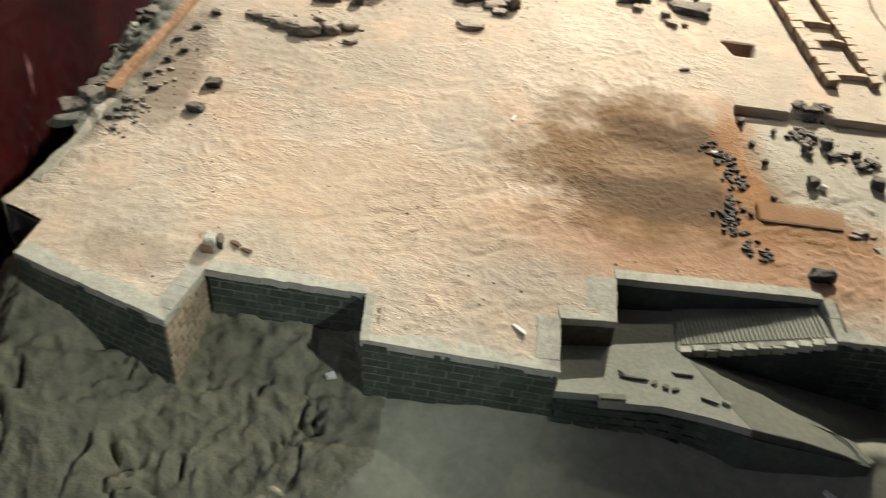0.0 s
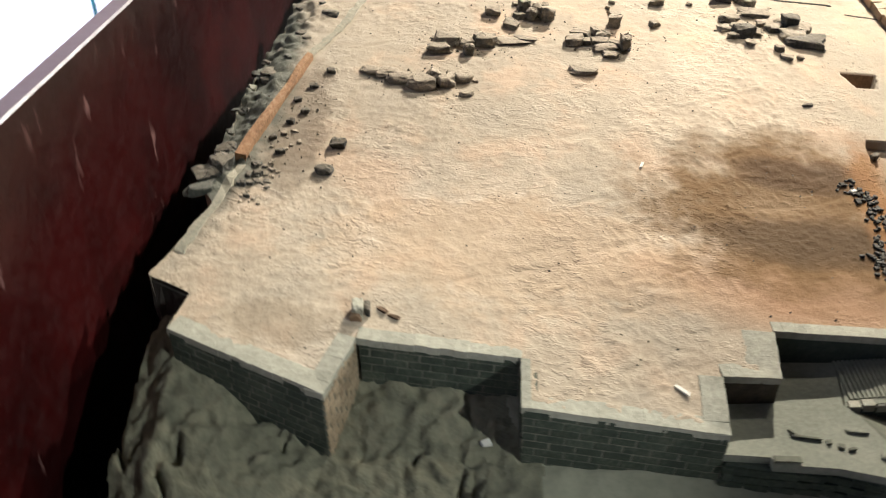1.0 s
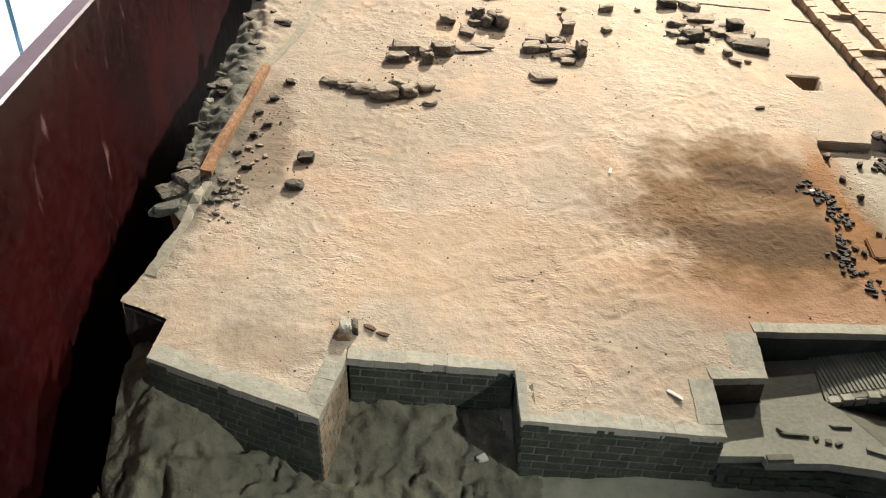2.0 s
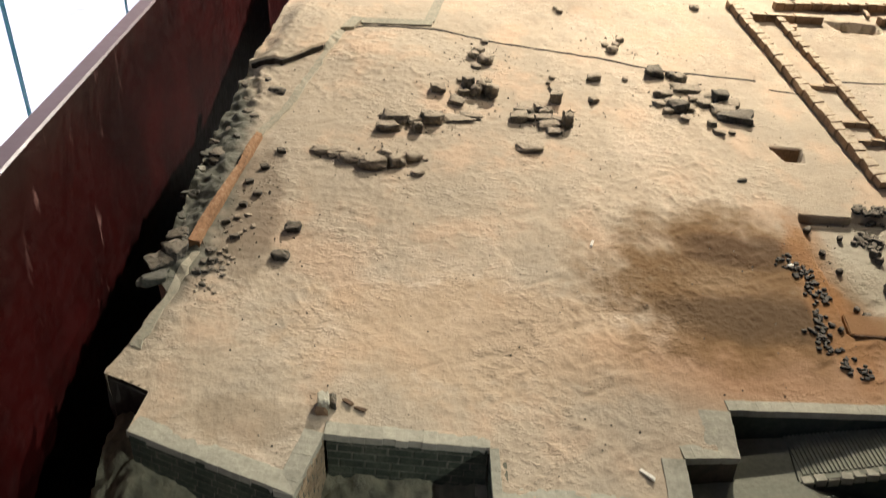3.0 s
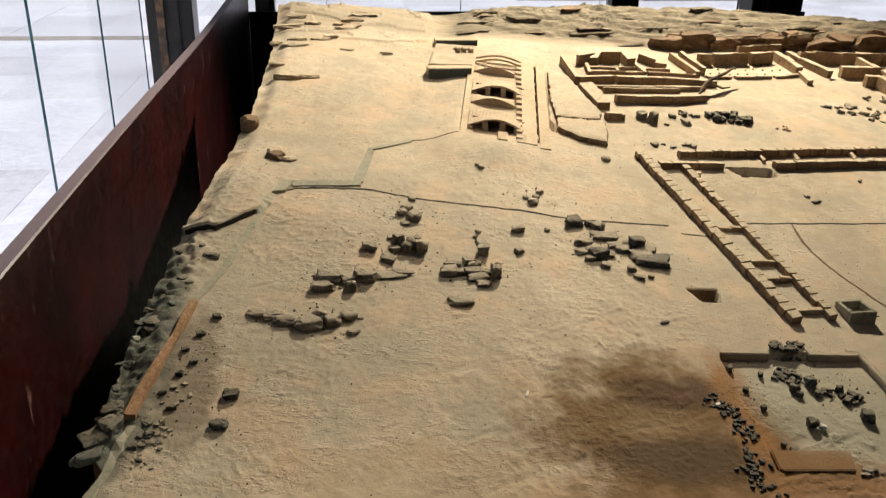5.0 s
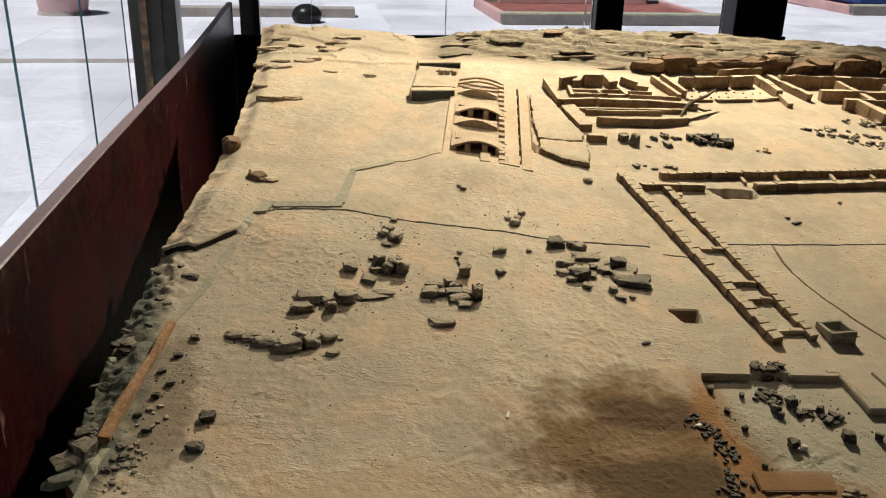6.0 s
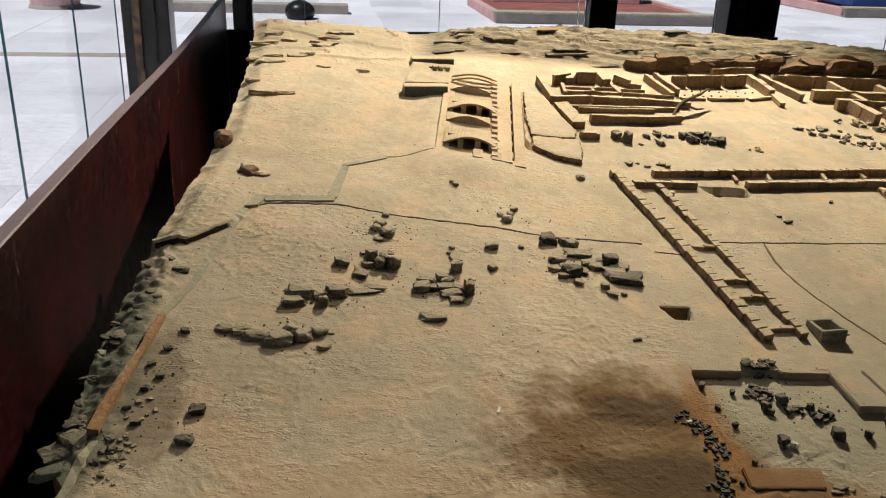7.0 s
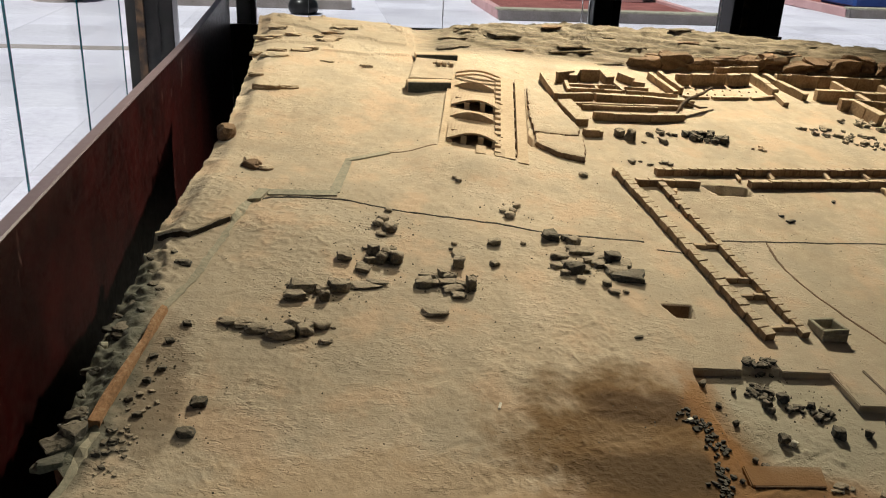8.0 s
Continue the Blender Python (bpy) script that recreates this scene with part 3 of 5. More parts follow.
def terrain():
    ys = np.concatenate((np.arange(0.86, 1.9, 0.0033), np.arange(1.9, 2.4, 0.0045), np.arange(2.4, 3.56, 0.0058)))
    u = np.concatenate((np.arange(0, 1.25, 0.0033), np.arange(1.25, 1.6, 0.006), np.arange(1.6, 2.4, 0.011), np.arange(2.4, RIGHT + 0.36, 0.03)))
    yy, uu = np.meshgrid(ys, u, indexing="ij")
    xx = west_rim(yy) + uu
    best = np.full(xx.shape, 0.0030)
    nx, ny = xx.copy(), yy.copy()
    for (x0, y0), (x1, y1) in zip(FRONT[1:14], FRONT[2:15]):
        f = np.clip(((xx - x0) * (x1 - x0) + (yy - y0) * (y1 - y0)) / ((x1 - x0) ** 2 + (y1 - y0) ** 2), 0, 1)
        px, py = x0 + f * (x1 - x0), y0 + f * (y1 - y0)
        d = np.hypot(px - xx, py - yy)
        near = d < best
        best, nx, ny = np.where(near, d, best), np.where(near, px, nx), np.where(near, py, ny)
    cx, cy = (xx[:-1, :-1] + xx[1:, 1:]) / 2, (yy[:-1, :-1] + yy[1:, 1:]) / 2
    xx, yy = nx, ny
    zz = ground(xx, yy)
    ob = grid_mesh("ground_model_sand", xx, yy, zz, inside(cx, cy, FRONT), SAND)
    tagged(ob, "sandy tan modelled excavation ground with burnt brown hollow", "terrain", kind="structure")
    # broken earth skirt under the west and north rims
    ys = np.arange(1.04, 3.40, 0.008)
    k = np.linspace(0, 1, 14)
    yy, kk = np.meshgrid(ys, k, indexing="ij")
    xs = west_rim(yy) + 0.002 + 0.02 * kk + 0.008 * kk * vnoise(kk * 3, yy, 18, 31)
    zs = ground(west_rim(ys), ys)[:, None] - 0.004 * (kk > 0) - kk * 0.5
    tagged(grid_mesh("ground_west_skirt", xs, yy, zs, np.ones((len(ys) - 1, 13), bool), ROCK), "rough earth side of the model", "terrain", kind="structure")


terrain()


def lower_ground():
    """The grey clay in front of the walls, ridged in the west, smooth in the east."""
    ys, xs = np.concatenate((np.arange(0.43, 0.68, 0.006), np.arange(0.68, 1.06, 0.0032))), np.concatenate((np.arange(-0.47, 0.2, 0.0034), np.arange(0.2, 1.6, 0.008)))
    yy, xx = np.meshgrid(ys, xs, indexing="ij")
    z = 0.645 - 0.085 * smooth(0.84, 0.97, yy) * smooth(0.56, 0.66, xx) + 0.55 * np.clip(yy - 0.885, 0, 0.1) * (xx < 0.11)
    z = z + 0.35 * np.clip(-0.14 - xx, 0, 0.3) * smooth(0.70, 0.86, yy)
    z = z - np.clip(0.875 - yy, 0, 0.22) * (0.24 * smooth(0.15, -0.1, xx) + 0.12 + 0.43 * smooth(0.12, 0.22, xx))
    rid = smooth(0.18, 0.02, xx)
    warp = 0.03 * vnoise(xx, yy, 22, 43)
    a, b = xx + warp, yy * 0.9 + 0.2 * xx - warp
    lumps = 0.004 * vnoise(a, b, 16, 41) + 0.004 * np.abs(vnoise(xx + warp, yy, 40, 42)) + 0.003 * vnoise(yy + xx, yy - xx, 55, 45) + 0.0022 * vnoise(xx + 0.4 * yy, yy, 120, 49) + 0.007 * np.abs(vnoise(a - 0.6 * b, b, 58, 56)) - 0.006 * np.clip(vnoise(a, b * 0.6, 85, 57) - 0.3, 0, 1)
    crev = np.clip(1 - np.abs(vnoise(a * 1.2, b * 0.6, 26, 47)) * 6, 0, 1) * np.clip(vnoise(xx, yy, 17, 48) * 3 - 0.5, 0, 1)
    crev = crev + 0.7 * np.clip(1 - np.abs(vnoise(b, a, 36, 50)) * 8, 0, 1) * np.clip(vnoise(xx, yy, 15, 51) * 3 - 1.0, 0, 1)
    z = z + rid * (lumps - 0.026 * crev) * smooth(0.70, 0.80, yy)
    z = z + 0.002 * vnoise(xx, yy, 60, 44) + 0.004 * vnoise(xx, yy, 10, 46)
    z = z - 0.02 * smooth(-0.25, -0.40, xx) - 0.9 * np.clip(-0.335 - xx, 0, 0.08)
    keep = np.ones((len(ys) - 1, len(xs) - 1), bool)
    cx = (xx[:-1, :-1] + xx[1:, 1:]) / 2
    cy = (yy[:-1, :-1] + yy[1:, 1:]) / 2
    keep = cx > -0.385 - 0.06 * (0.95 - cy) + 0.006 * vnoise(cx * 0, cy, 25, 52)
    east = cx > 0.115 + 0.03 * vnoise(cx, cy, 14, 55)
    tagged(grid_mesh("ground_lower_apron", xx, yy, z, keep & east, SMOOTHCLAY), "smooth grey clay apron below the long wall", "terrain", kind="structure")
    keep &= ~east
    tagged(grid_mesh("ground_lower_clay", xx, yy, z, keep, LOWER), "ridged grey clay below the brick walls", "terrain", kind="structure")


lower_ground()

# ---- brick walls along the front ----
def unit_block(name, material, bevel=0.06):
    bm = bmesh.new()
    bmesh.ops.create_cube(bm, size=1)
    bmesh.ops.bevel(bm, geom=bm.edges[:], offset=bevel, segments=1, affect="EDGES")
    return finish(name, bm, material)


def worn_block(name, material, seed, jag=0.05):
    """A block about one unit wide with chipped edges."""
    bm = bmesh.new()
    bmesh.ops.create_cube(bm, size=1)
    bmesh.ops.bevel(bm, geom=bm.edges[:], offset=0.02, segments=1, affect="EDGES")
    for v in bm.verts:
        v.co += noise.noise_vector(v.co * 1.3 + Vector((seed * 2.3, seed, -seed))) * jag
    return finish(name, bm, material)


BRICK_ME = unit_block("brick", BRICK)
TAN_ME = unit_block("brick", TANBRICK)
COPING_ME = [worn_block("coping_brick", COPING, s, 0.025) for s in (1, 2)]


def lay(mesh, name, parent, origin, along, x, y, z, size, tilt=0.0, twist=0.0):
    """A piece on a wall: x along it, y inwards, z up, from the wall's origin."""
    ob = new(name, mesh)
    ob.parent = parent
    ob.matrix_basis = Matrix.LocRotScale((x, y, z), Euler((0, -tilt, twist)), size)
    return ob


def brick_wall(p, q, base, label, coping=0.028, courses=9, lit=0.0115, length=0.027, thick=0.02, bricks=True, lift=0.0022, ragged=0.0008, mesh=None, core=None):
    p, q = Vector((*p, 0)), Vector((*q, 0))
    d = q - p
    run = d.length
    ang = math.atan2(d.y, d.x)
    z0, z1 = plane_z(p.x, p.y), plane_z(q.x, q.y)
    slope = math.atan2(z1 - z0, run)
    wall = thing("brick_wall", (p.x, p.y, z0), label, "wall", "model front walls", turn=math.degrees(ang))
    c, s = math.cos(ang), math.sin(ang)
    rise = lambda x: x / run * (z1 - z0)
    bm = bmesh.new()
    corners = [(0.002, 0.0006), (run - 0.002, 0.0006), (run - 0.002, thick), (0.002, thick)]
    prism(corners, base - z0, lambda x, y: rise(x) - 0.001, bm)
    part("mortar_core", bm, MORTAR if bricks else (core or PITWALL), wall)
    rnd = random.Random(int(run * 1e5))
    if bricks:
        for k in range(courses):
            x = -length * (0.5 if k % 2 else 0.0)
            while x < run - 0.003:
                a, b = max(x, 0.0015), min(x + length * rnd.uniform(0.93, 1.07), run - 0.0015)
                if b - a > 0.006:
                    z = rise((a + b) / 2) - (k + 0.5) * lit - 0.002
                    if z > base - z0:
                        lay(mesh or BRICK_ME, "brick", wall, p, d, (a + b) / 2, 0.0055 + rnd.uniform(-0.0003, 0.0004), z, (b - a - 0.0011, 0.011, lit - 0.0011), slope)
                x = b + 0.0016 if b > run - 0.003 else (b if b > x else x + length)
    if coping:
        x = 0.0
        while x < run - 0.002:
            b = min(x + rnd.uniform(0.013, 0.022), run)
            lay(COPING_ME[rnd.randrange(2)], "coping_brick", wall, p, d, (x + b) / 2, coping / 2 + rnd.uniform(-ragged, 0.0004), rise((x + b) / 2) + lift - 0.0045 + rnd.uniform(-0.0002, 0.0002),
                (b - x + 0.0012, coping, 0.0115), slope, 0.0)
            x = b
    return wall


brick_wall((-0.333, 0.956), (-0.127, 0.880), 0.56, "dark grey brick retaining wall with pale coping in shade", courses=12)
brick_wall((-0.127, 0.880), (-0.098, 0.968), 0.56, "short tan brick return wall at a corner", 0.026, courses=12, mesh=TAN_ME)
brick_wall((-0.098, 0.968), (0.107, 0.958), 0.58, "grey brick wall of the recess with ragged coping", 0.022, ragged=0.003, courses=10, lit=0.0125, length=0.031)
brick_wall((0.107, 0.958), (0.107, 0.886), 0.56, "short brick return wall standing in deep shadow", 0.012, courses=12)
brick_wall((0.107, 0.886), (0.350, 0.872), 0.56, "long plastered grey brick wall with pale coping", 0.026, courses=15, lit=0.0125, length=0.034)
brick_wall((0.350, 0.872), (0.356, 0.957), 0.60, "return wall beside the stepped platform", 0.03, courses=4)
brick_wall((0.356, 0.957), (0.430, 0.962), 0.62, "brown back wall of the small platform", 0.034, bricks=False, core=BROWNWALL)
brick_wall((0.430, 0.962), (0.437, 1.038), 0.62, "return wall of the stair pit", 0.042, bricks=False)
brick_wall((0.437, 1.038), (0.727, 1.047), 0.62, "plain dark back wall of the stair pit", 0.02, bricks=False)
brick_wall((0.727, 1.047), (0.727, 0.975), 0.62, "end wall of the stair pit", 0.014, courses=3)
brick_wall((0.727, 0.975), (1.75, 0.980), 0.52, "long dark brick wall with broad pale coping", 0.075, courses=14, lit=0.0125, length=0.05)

# broken earth under the west corner
bm = prism([(-0.381, 1.043), (-0.323, 1.019), (-0.332, 0.958), (-0.30, 0.985), (-0.29, 1.12), (-0.35, 1.12)], 0.5, lambda x, y: plane_z(x, y) - 0.007)
bmesh.ops.subdivide_edges(bm, edges=bm.edges[:], cuts=6, use_grid_fill=True)
for v in bm.verts:
    if v.co.z < plane_z(v.co.x, v.co.y) - 0.012:
        v.co += noise.noise_vector(v.co * 40) * 0.006
# gap colour darkens this face as the notch's shade
tagged(new("earth_bank", finish("earth_bank", bm, CRACK)), "crumbling earth face under the corner, its shade in the near-black", "bank")


# ---- stepped platform and ramp ----
def stair_pit():
    pit = thing("stair_platform", (0.5, 0.95, 0.687), "pale cement platform with ribbed ramp, stepped edge and fan slope", "platform")
    at = Matrix.Translation((-0.5, -0.95, -0.687))
    F = 0.687
    # floor: shallow lobe in front of the brown wall, fan opening to the south-east
    fan = [(0.528, 0.943), (0.540, 0.918), (0.556, 0.882), (0.569, 0.853), (0.582, 0.828)]
    bm = prism([(0.348, 0.873), (0.402, 0.871), (0.403, 0.860), (0.478, 0.857), (0.530, 0.845)] + fan[::-1] + [(0.514, 0.962), (0.527, 1.040), (0.437, 1.037), (0.430, 0.961), (0.357, 0.956)], F - 0.012, F)
    part("platform_floor", bm, PLATFORM, pit, at=at)
    part("kerb_brick", boxed(0.404, 0.862, F, 0.436, 0.872, F + 0.003, bevel=0.0008), GREYSLOPE, pit, at=at)
    # dark brick front under the floor, dying out in the clay
    bm = prism([(0.352, 0.870), (0.403, 0.864), (0.478, 0.860), (0.530, 0.847), (0.582, 0.826), (0.742, 0.825), (0.72, 0.87), (0.56, 0.90), (0.352, 0.90)], 0.52, lambda x, y: min(F - 0.0125, F - 0.0125 - 0.25 * max(0.0, x - 0.583)))
    bmesh.ops.subdivide_edges(bm, edges=bm.edges[:], cuts=4, use_grid_fill=True)
    for v in bm.verts:
        if v.co.z > 0.53:
            v.co += noise.noise_vector(v.co * 45) * 0.0025
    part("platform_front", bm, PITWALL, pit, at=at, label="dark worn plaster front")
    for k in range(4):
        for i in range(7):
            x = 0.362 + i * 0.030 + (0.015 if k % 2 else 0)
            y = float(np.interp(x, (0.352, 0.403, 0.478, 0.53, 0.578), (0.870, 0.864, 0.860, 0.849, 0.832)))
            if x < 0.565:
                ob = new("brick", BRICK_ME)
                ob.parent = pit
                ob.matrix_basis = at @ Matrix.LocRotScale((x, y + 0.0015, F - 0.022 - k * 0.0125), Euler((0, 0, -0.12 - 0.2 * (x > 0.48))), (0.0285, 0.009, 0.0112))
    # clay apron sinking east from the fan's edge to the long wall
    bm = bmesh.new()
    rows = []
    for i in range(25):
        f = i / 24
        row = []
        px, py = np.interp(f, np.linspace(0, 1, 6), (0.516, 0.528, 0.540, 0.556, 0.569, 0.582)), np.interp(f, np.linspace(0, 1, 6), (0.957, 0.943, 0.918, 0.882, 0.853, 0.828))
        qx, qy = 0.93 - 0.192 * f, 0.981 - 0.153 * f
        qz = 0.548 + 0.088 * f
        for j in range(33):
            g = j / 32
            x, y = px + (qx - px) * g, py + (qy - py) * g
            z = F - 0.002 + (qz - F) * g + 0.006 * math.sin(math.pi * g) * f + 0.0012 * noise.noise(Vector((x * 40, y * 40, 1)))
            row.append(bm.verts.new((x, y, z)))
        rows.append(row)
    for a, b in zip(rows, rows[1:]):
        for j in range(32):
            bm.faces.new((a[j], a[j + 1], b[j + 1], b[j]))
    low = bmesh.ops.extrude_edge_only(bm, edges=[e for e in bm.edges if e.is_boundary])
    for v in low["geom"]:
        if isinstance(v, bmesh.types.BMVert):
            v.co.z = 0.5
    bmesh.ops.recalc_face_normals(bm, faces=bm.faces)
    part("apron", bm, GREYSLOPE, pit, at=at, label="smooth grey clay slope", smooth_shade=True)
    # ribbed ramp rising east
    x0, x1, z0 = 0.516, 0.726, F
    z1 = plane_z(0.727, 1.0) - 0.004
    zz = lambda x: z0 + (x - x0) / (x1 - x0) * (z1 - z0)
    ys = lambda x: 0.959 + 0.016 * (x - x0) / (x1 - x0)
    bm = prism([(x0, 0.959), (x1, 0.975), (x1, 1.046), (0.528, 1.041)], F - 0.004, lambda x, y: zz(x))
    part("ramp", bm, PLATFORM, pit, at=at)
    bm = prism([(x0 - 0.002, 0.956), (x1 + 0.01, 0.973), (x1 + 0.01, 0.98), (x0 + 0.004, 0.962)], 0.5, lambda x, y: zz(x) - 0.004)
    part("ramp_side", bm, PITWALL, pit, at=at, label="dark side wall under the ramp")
    for i in range(34):
        x = 0.526 + i * 0.0058
        y0 = ys(x) + 0.010
        bm = boxed(-0.0016, 0, -0.004, 0.0016, 1.043 - y0, 0.0020)
        part("ramp_rib", bm, PLATFORM, pit, at=at @ pose(x, y0, zz(x), 0, 0, 0))
    rnd = random.Random(5)
    for i in range(12):
        f = i / 12
        x = x0 + 0.004 + f * (x1 - x0)
        # level treads climbing along the ramp's edge
        bm = boxed(0, -0.0035, -0.012, 0.0155, 0.0085, 0.0, bevel=0.0007)
        part("step_brick", bm, COPING, pit, at=at @ pose(x, ys(x), zz(x + 0.008) + rnd.uniform(-0.001, 0.0015), rnd.uniform(-2, 2), 0, rnd.uniform(-7, 7)))
    for i, (x, y, l, w, turn) in enumerate(((0.452, 0.902, 0.032, 0.0025, -8), (0.437, 0.910, 0.012, 0.0022, -50), (0.476, 0.896, 0.006, 0.006, 5), (0.489, 0.890, 0.007, 0.006, -12), (0.500, 0.886, 0.009, 0.004, 15), (0.515, 0.915, 0.022, 0.005, -5), (0.540, 0.872, 0.018, 0.005, -25), (0.560, 0.868, 0.010, 0.005, -30))):
        part("loose_brick", shard(l, w, 0.0030, 50 + i, 0.12), GREYSLOPE if i < 5 else PLATFORM, pit, at=at @ pose(x, y, F + 0.002, 0, 0, turn))


stair_pit()


# ---- loose stones ----
CRISP = ("paper scraps", "charred fragments")
BEDDED = ("bank slabs", "bank ledges")
RUINS = ("stones with flat faces", "clustered upright stones", "stone pile by the crack", "broken slab heap", "line of tumbled slabs", "dark loose lumps", "rubble in the sunken room")


def stone(x, y, sx, sy, sz, turn=0.0, tip=0.0, seed=0, material=None, label="", group="fallen ruin stones", jag=0.16, name="ruin_stone", sink=0.18, z=None, round_=False):
    if group in CRISP:
        bm = shard(sx, sy, sz, seed, jag)
    elif group in BEDDED:
        bm = crag(sx, sy, sz, seed, 0.3)
    else:
        bm = lump(sx, sy, sz, seed, jag) if round_ else chunk(sx, sy, sz, seed, jag)
    if group in RUINS:
        k = 0.72 if group == RUINS[-1] else 0.98
        bmesh.ops.scale(bm, vec=(k, k, k * 1.06), verts=bm.verts[:])
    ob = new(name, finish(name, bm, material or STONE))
    h = (top(x, y) if z is None else z) + sz * (0.5 - sink)
    ob.matrix_basis = pose(x, y, h, 4 + tip, tip * 0.6, turn)
    return tagged(ob, label or "rough grey-brown ruin stone lying on the sand", "stone", group)


def scatter(middle, rx, ry, count, size, seed, material, label, group, flat=0.6, name="rubble_stone", turn=0.0):
    rnd = random.Random(seed)
    for i in range(count):
        a, r = rnd.uniform(0, 6.283), math.sqrt(rnd.random())
        dx, dy = math.cos(a) * r * rx, math.sin(a) * r * ry
        t = radians(turn)
        x, y = middle[0] + dx * math.cos(t) - dy * math.sin(t), middle[1] + dx * math.sin(t) + dy * math.cos(t)
        s = size * rnd.uniform(0.6, 1.4)
        stone(x, y, s * rnd.uniform(0.9, 1.6), s * rnd.uniform(0.7, 1.1), s * flat * rnd.uniform(0.8, 1.3), rnd.uniform(0, 180), rnd.uniform(-12, 12), seed * 31 + i, material, label, group, name=name)


G1 = "low arc of weathered stones"
for i, (x, y, a, b, c, t) in enumerate(((-0.147, 1.555, 0.043, 0.021, 0.012, -8), (-0.117, 1.552, 0.045, 0.027, 0.015, 10), (-0.097, 1.537, 0.046, 0.028, 0.019, -5), (-0.057, 1.525, 0.054, 0.032, 0.025, 4), (-0.036, 1.546, 0.026, 0.031, 0.029, 60), (-0.015, 1.537, 0.034, 0.027, 0.023, 35), (-0.006, 1.559, 0.026, 0.024, 0.017, 50), (0.014, 1.56, 0.037, 0.026, 0.017, 20), (0.021, 1.513, 0.028, 0.017, 0.009, 15), (0.035, 1.554, 0.012, 0.007, 0.005, 0))):
    stone(x, y, a, b, c, t, 6, 60 + i, LUMPSTONE, "weathered brown ruin stone sunk in the sand", G1, 0.2, sink=0.22, round_=True)
G2 = "stones with flat faces"
for i, (x, y, a, b, c, t) in enumerate(((-0.034, 1.64, 0.042, 0.025, 0.015, 10), (-0.017, 1.673, 0.045, 0.027, 0.016, -14), (0.017, 1.667, 0.024, 0.019, 0.014, 25), (0.021, 1.64, 0.019, 0.015, 0.02, 5), (0.05, 1.68, 0.039, 0.027, 0.021, 3), (0.099, 1.692, 0.057, 0.023, 0.005, 12), (0.124, 1.704, 0.037, 0.015, 0.005, -10), (-0.039, 1.684, 0.017, 0.01, 0.005, 0))):
    stone(x, y, a, b, c, t, 5, 80 + i, None, "grey ruin stone with a dark flat face", G2, 0.14, sink=0.08)
G3 = "clustered upright stones"
for i, (x, y, a, b, c, t) in enumerate(((0.064, 1.784, 0.027, 0.022, 0.015, 0), (0.053, 1.788, 0.011, 0.008, 0.005, 0), (0.098, 1.746, 0.029, 0.02, 0.013, -18), (0.093, 1.762, 0.016, 0.011, 0.008, 20), (0.113, 1.779, 0.021, 0.016, 0.011, 8), (0.123, 1.807, 0.023, 0.021, 0.024, 12), (0.137, 1.781, 0.021, 0.019, 0.024, -12), (0.147, 1.795, 0.018, 0.017, 0.029, 0), (0.162, 1.817, 0.016, 0.015, 0.016, 0), (0.17, 1.785, 0.023, 0.025, 0.028, 4), (0.108, 1.823, 0.014, 0.01, 0.006, 0))):
    stone(x, y, a, b, c, t, 4, 100 + i, None, "dark grey upright ruin stone", G3, 0.15, sink=0.1)
G4 = "stone pile by the crack"
for i, (x, y, a, b, c, t) in enumerate(((0.169, 2.001, 0.018, 0.014, 0.01, 0), (0.152, 1.95, 0.03, 0.024, 0.017, 15), (0.14, 1.927, 0.025, 0.02, 0.016, 30), (0.165, 1.909, 0.039, 0.031, 0.023, 35), (0.143, 1.883, 0.024, 0.014, 0.008, -8))):
    stone(x, y, a, b, c, t, 6, 120 + i, None, "brown-grey ruin stone beside the crack", G4, 0.16, round_=True)
G5 = "broken slab heap"
for i, (x, y, a, b, c, t) in enumerate(((0.228, 1.733, 0.034, 0.02, 0.013, -14), (0.217, 1.707, 0.031, 0.025, 0.015, 8), (0.236, 1.708, 0.018, 0.014, 0.011, 12), (0.256, 1.741, 0.014, 0.016, 0.017, 15), (0.271, 1.735, 0.027, 0.022, 0.015, -8), (0.264, 1.714, 0.034, 0.02, 0.011, 0), (0.272, 1.694, 0.044, 0.022, 0.011, 4), (0.294, 1.713, 0.061, 0.012, 0.01, -34), (0.309, 1.703, 0.02, 0.026, 0.028, 6), (0.279, 1.673, 0.031, 0.018, 0.009, -6), (0.226, 1.616, 0.049, 0.029, 0.01, 8), (0.297, 1.787, 0.026, 0.023, 0.022, 0), (0.302, 1.825, 0.026, 0.018, 0.007, 6))):
    stone(x, y, a, b, c, t, 3, 140 + i, None if i not in (6, 10) else LUMPSTONE, "dark grey broken slab leaning in a heap" if i != 10 else "flat pale slab lying on the sand", G5, 0.09, sink=0.08)
G6 = "single small stones"
for i, (x, y, s) in enumerate(((0.392, 1.890, 0.02), (0.377, 1.803, 0.018), (0.459, 1.896, 0.012), (0.300, 1.872, 0.012), (0.290, 1.850, 0.009), (0.452, 2.012, 0.024), (0.478, 2.062, 0.018), (0.440, 2.035, 0.016), (0.465, 2.04, 0.015), (0.354, 2.166, 0.014), (0.346, 2.178, 0.011), (0.70, 2.26, 0.022))):
    stone(x, y, s * 1.2, s, s * 0.8, 40 * i, 5, 160 + i, STONE if i not in (2, 3, 5, 6, 7, 8, 9, 10) else LUMPSTONE, "small ruin stone half sunk in sand", G6, 0.2, sink=0.3, round_=i not in (0, 1))
G7 = "line of tumbled slabs"
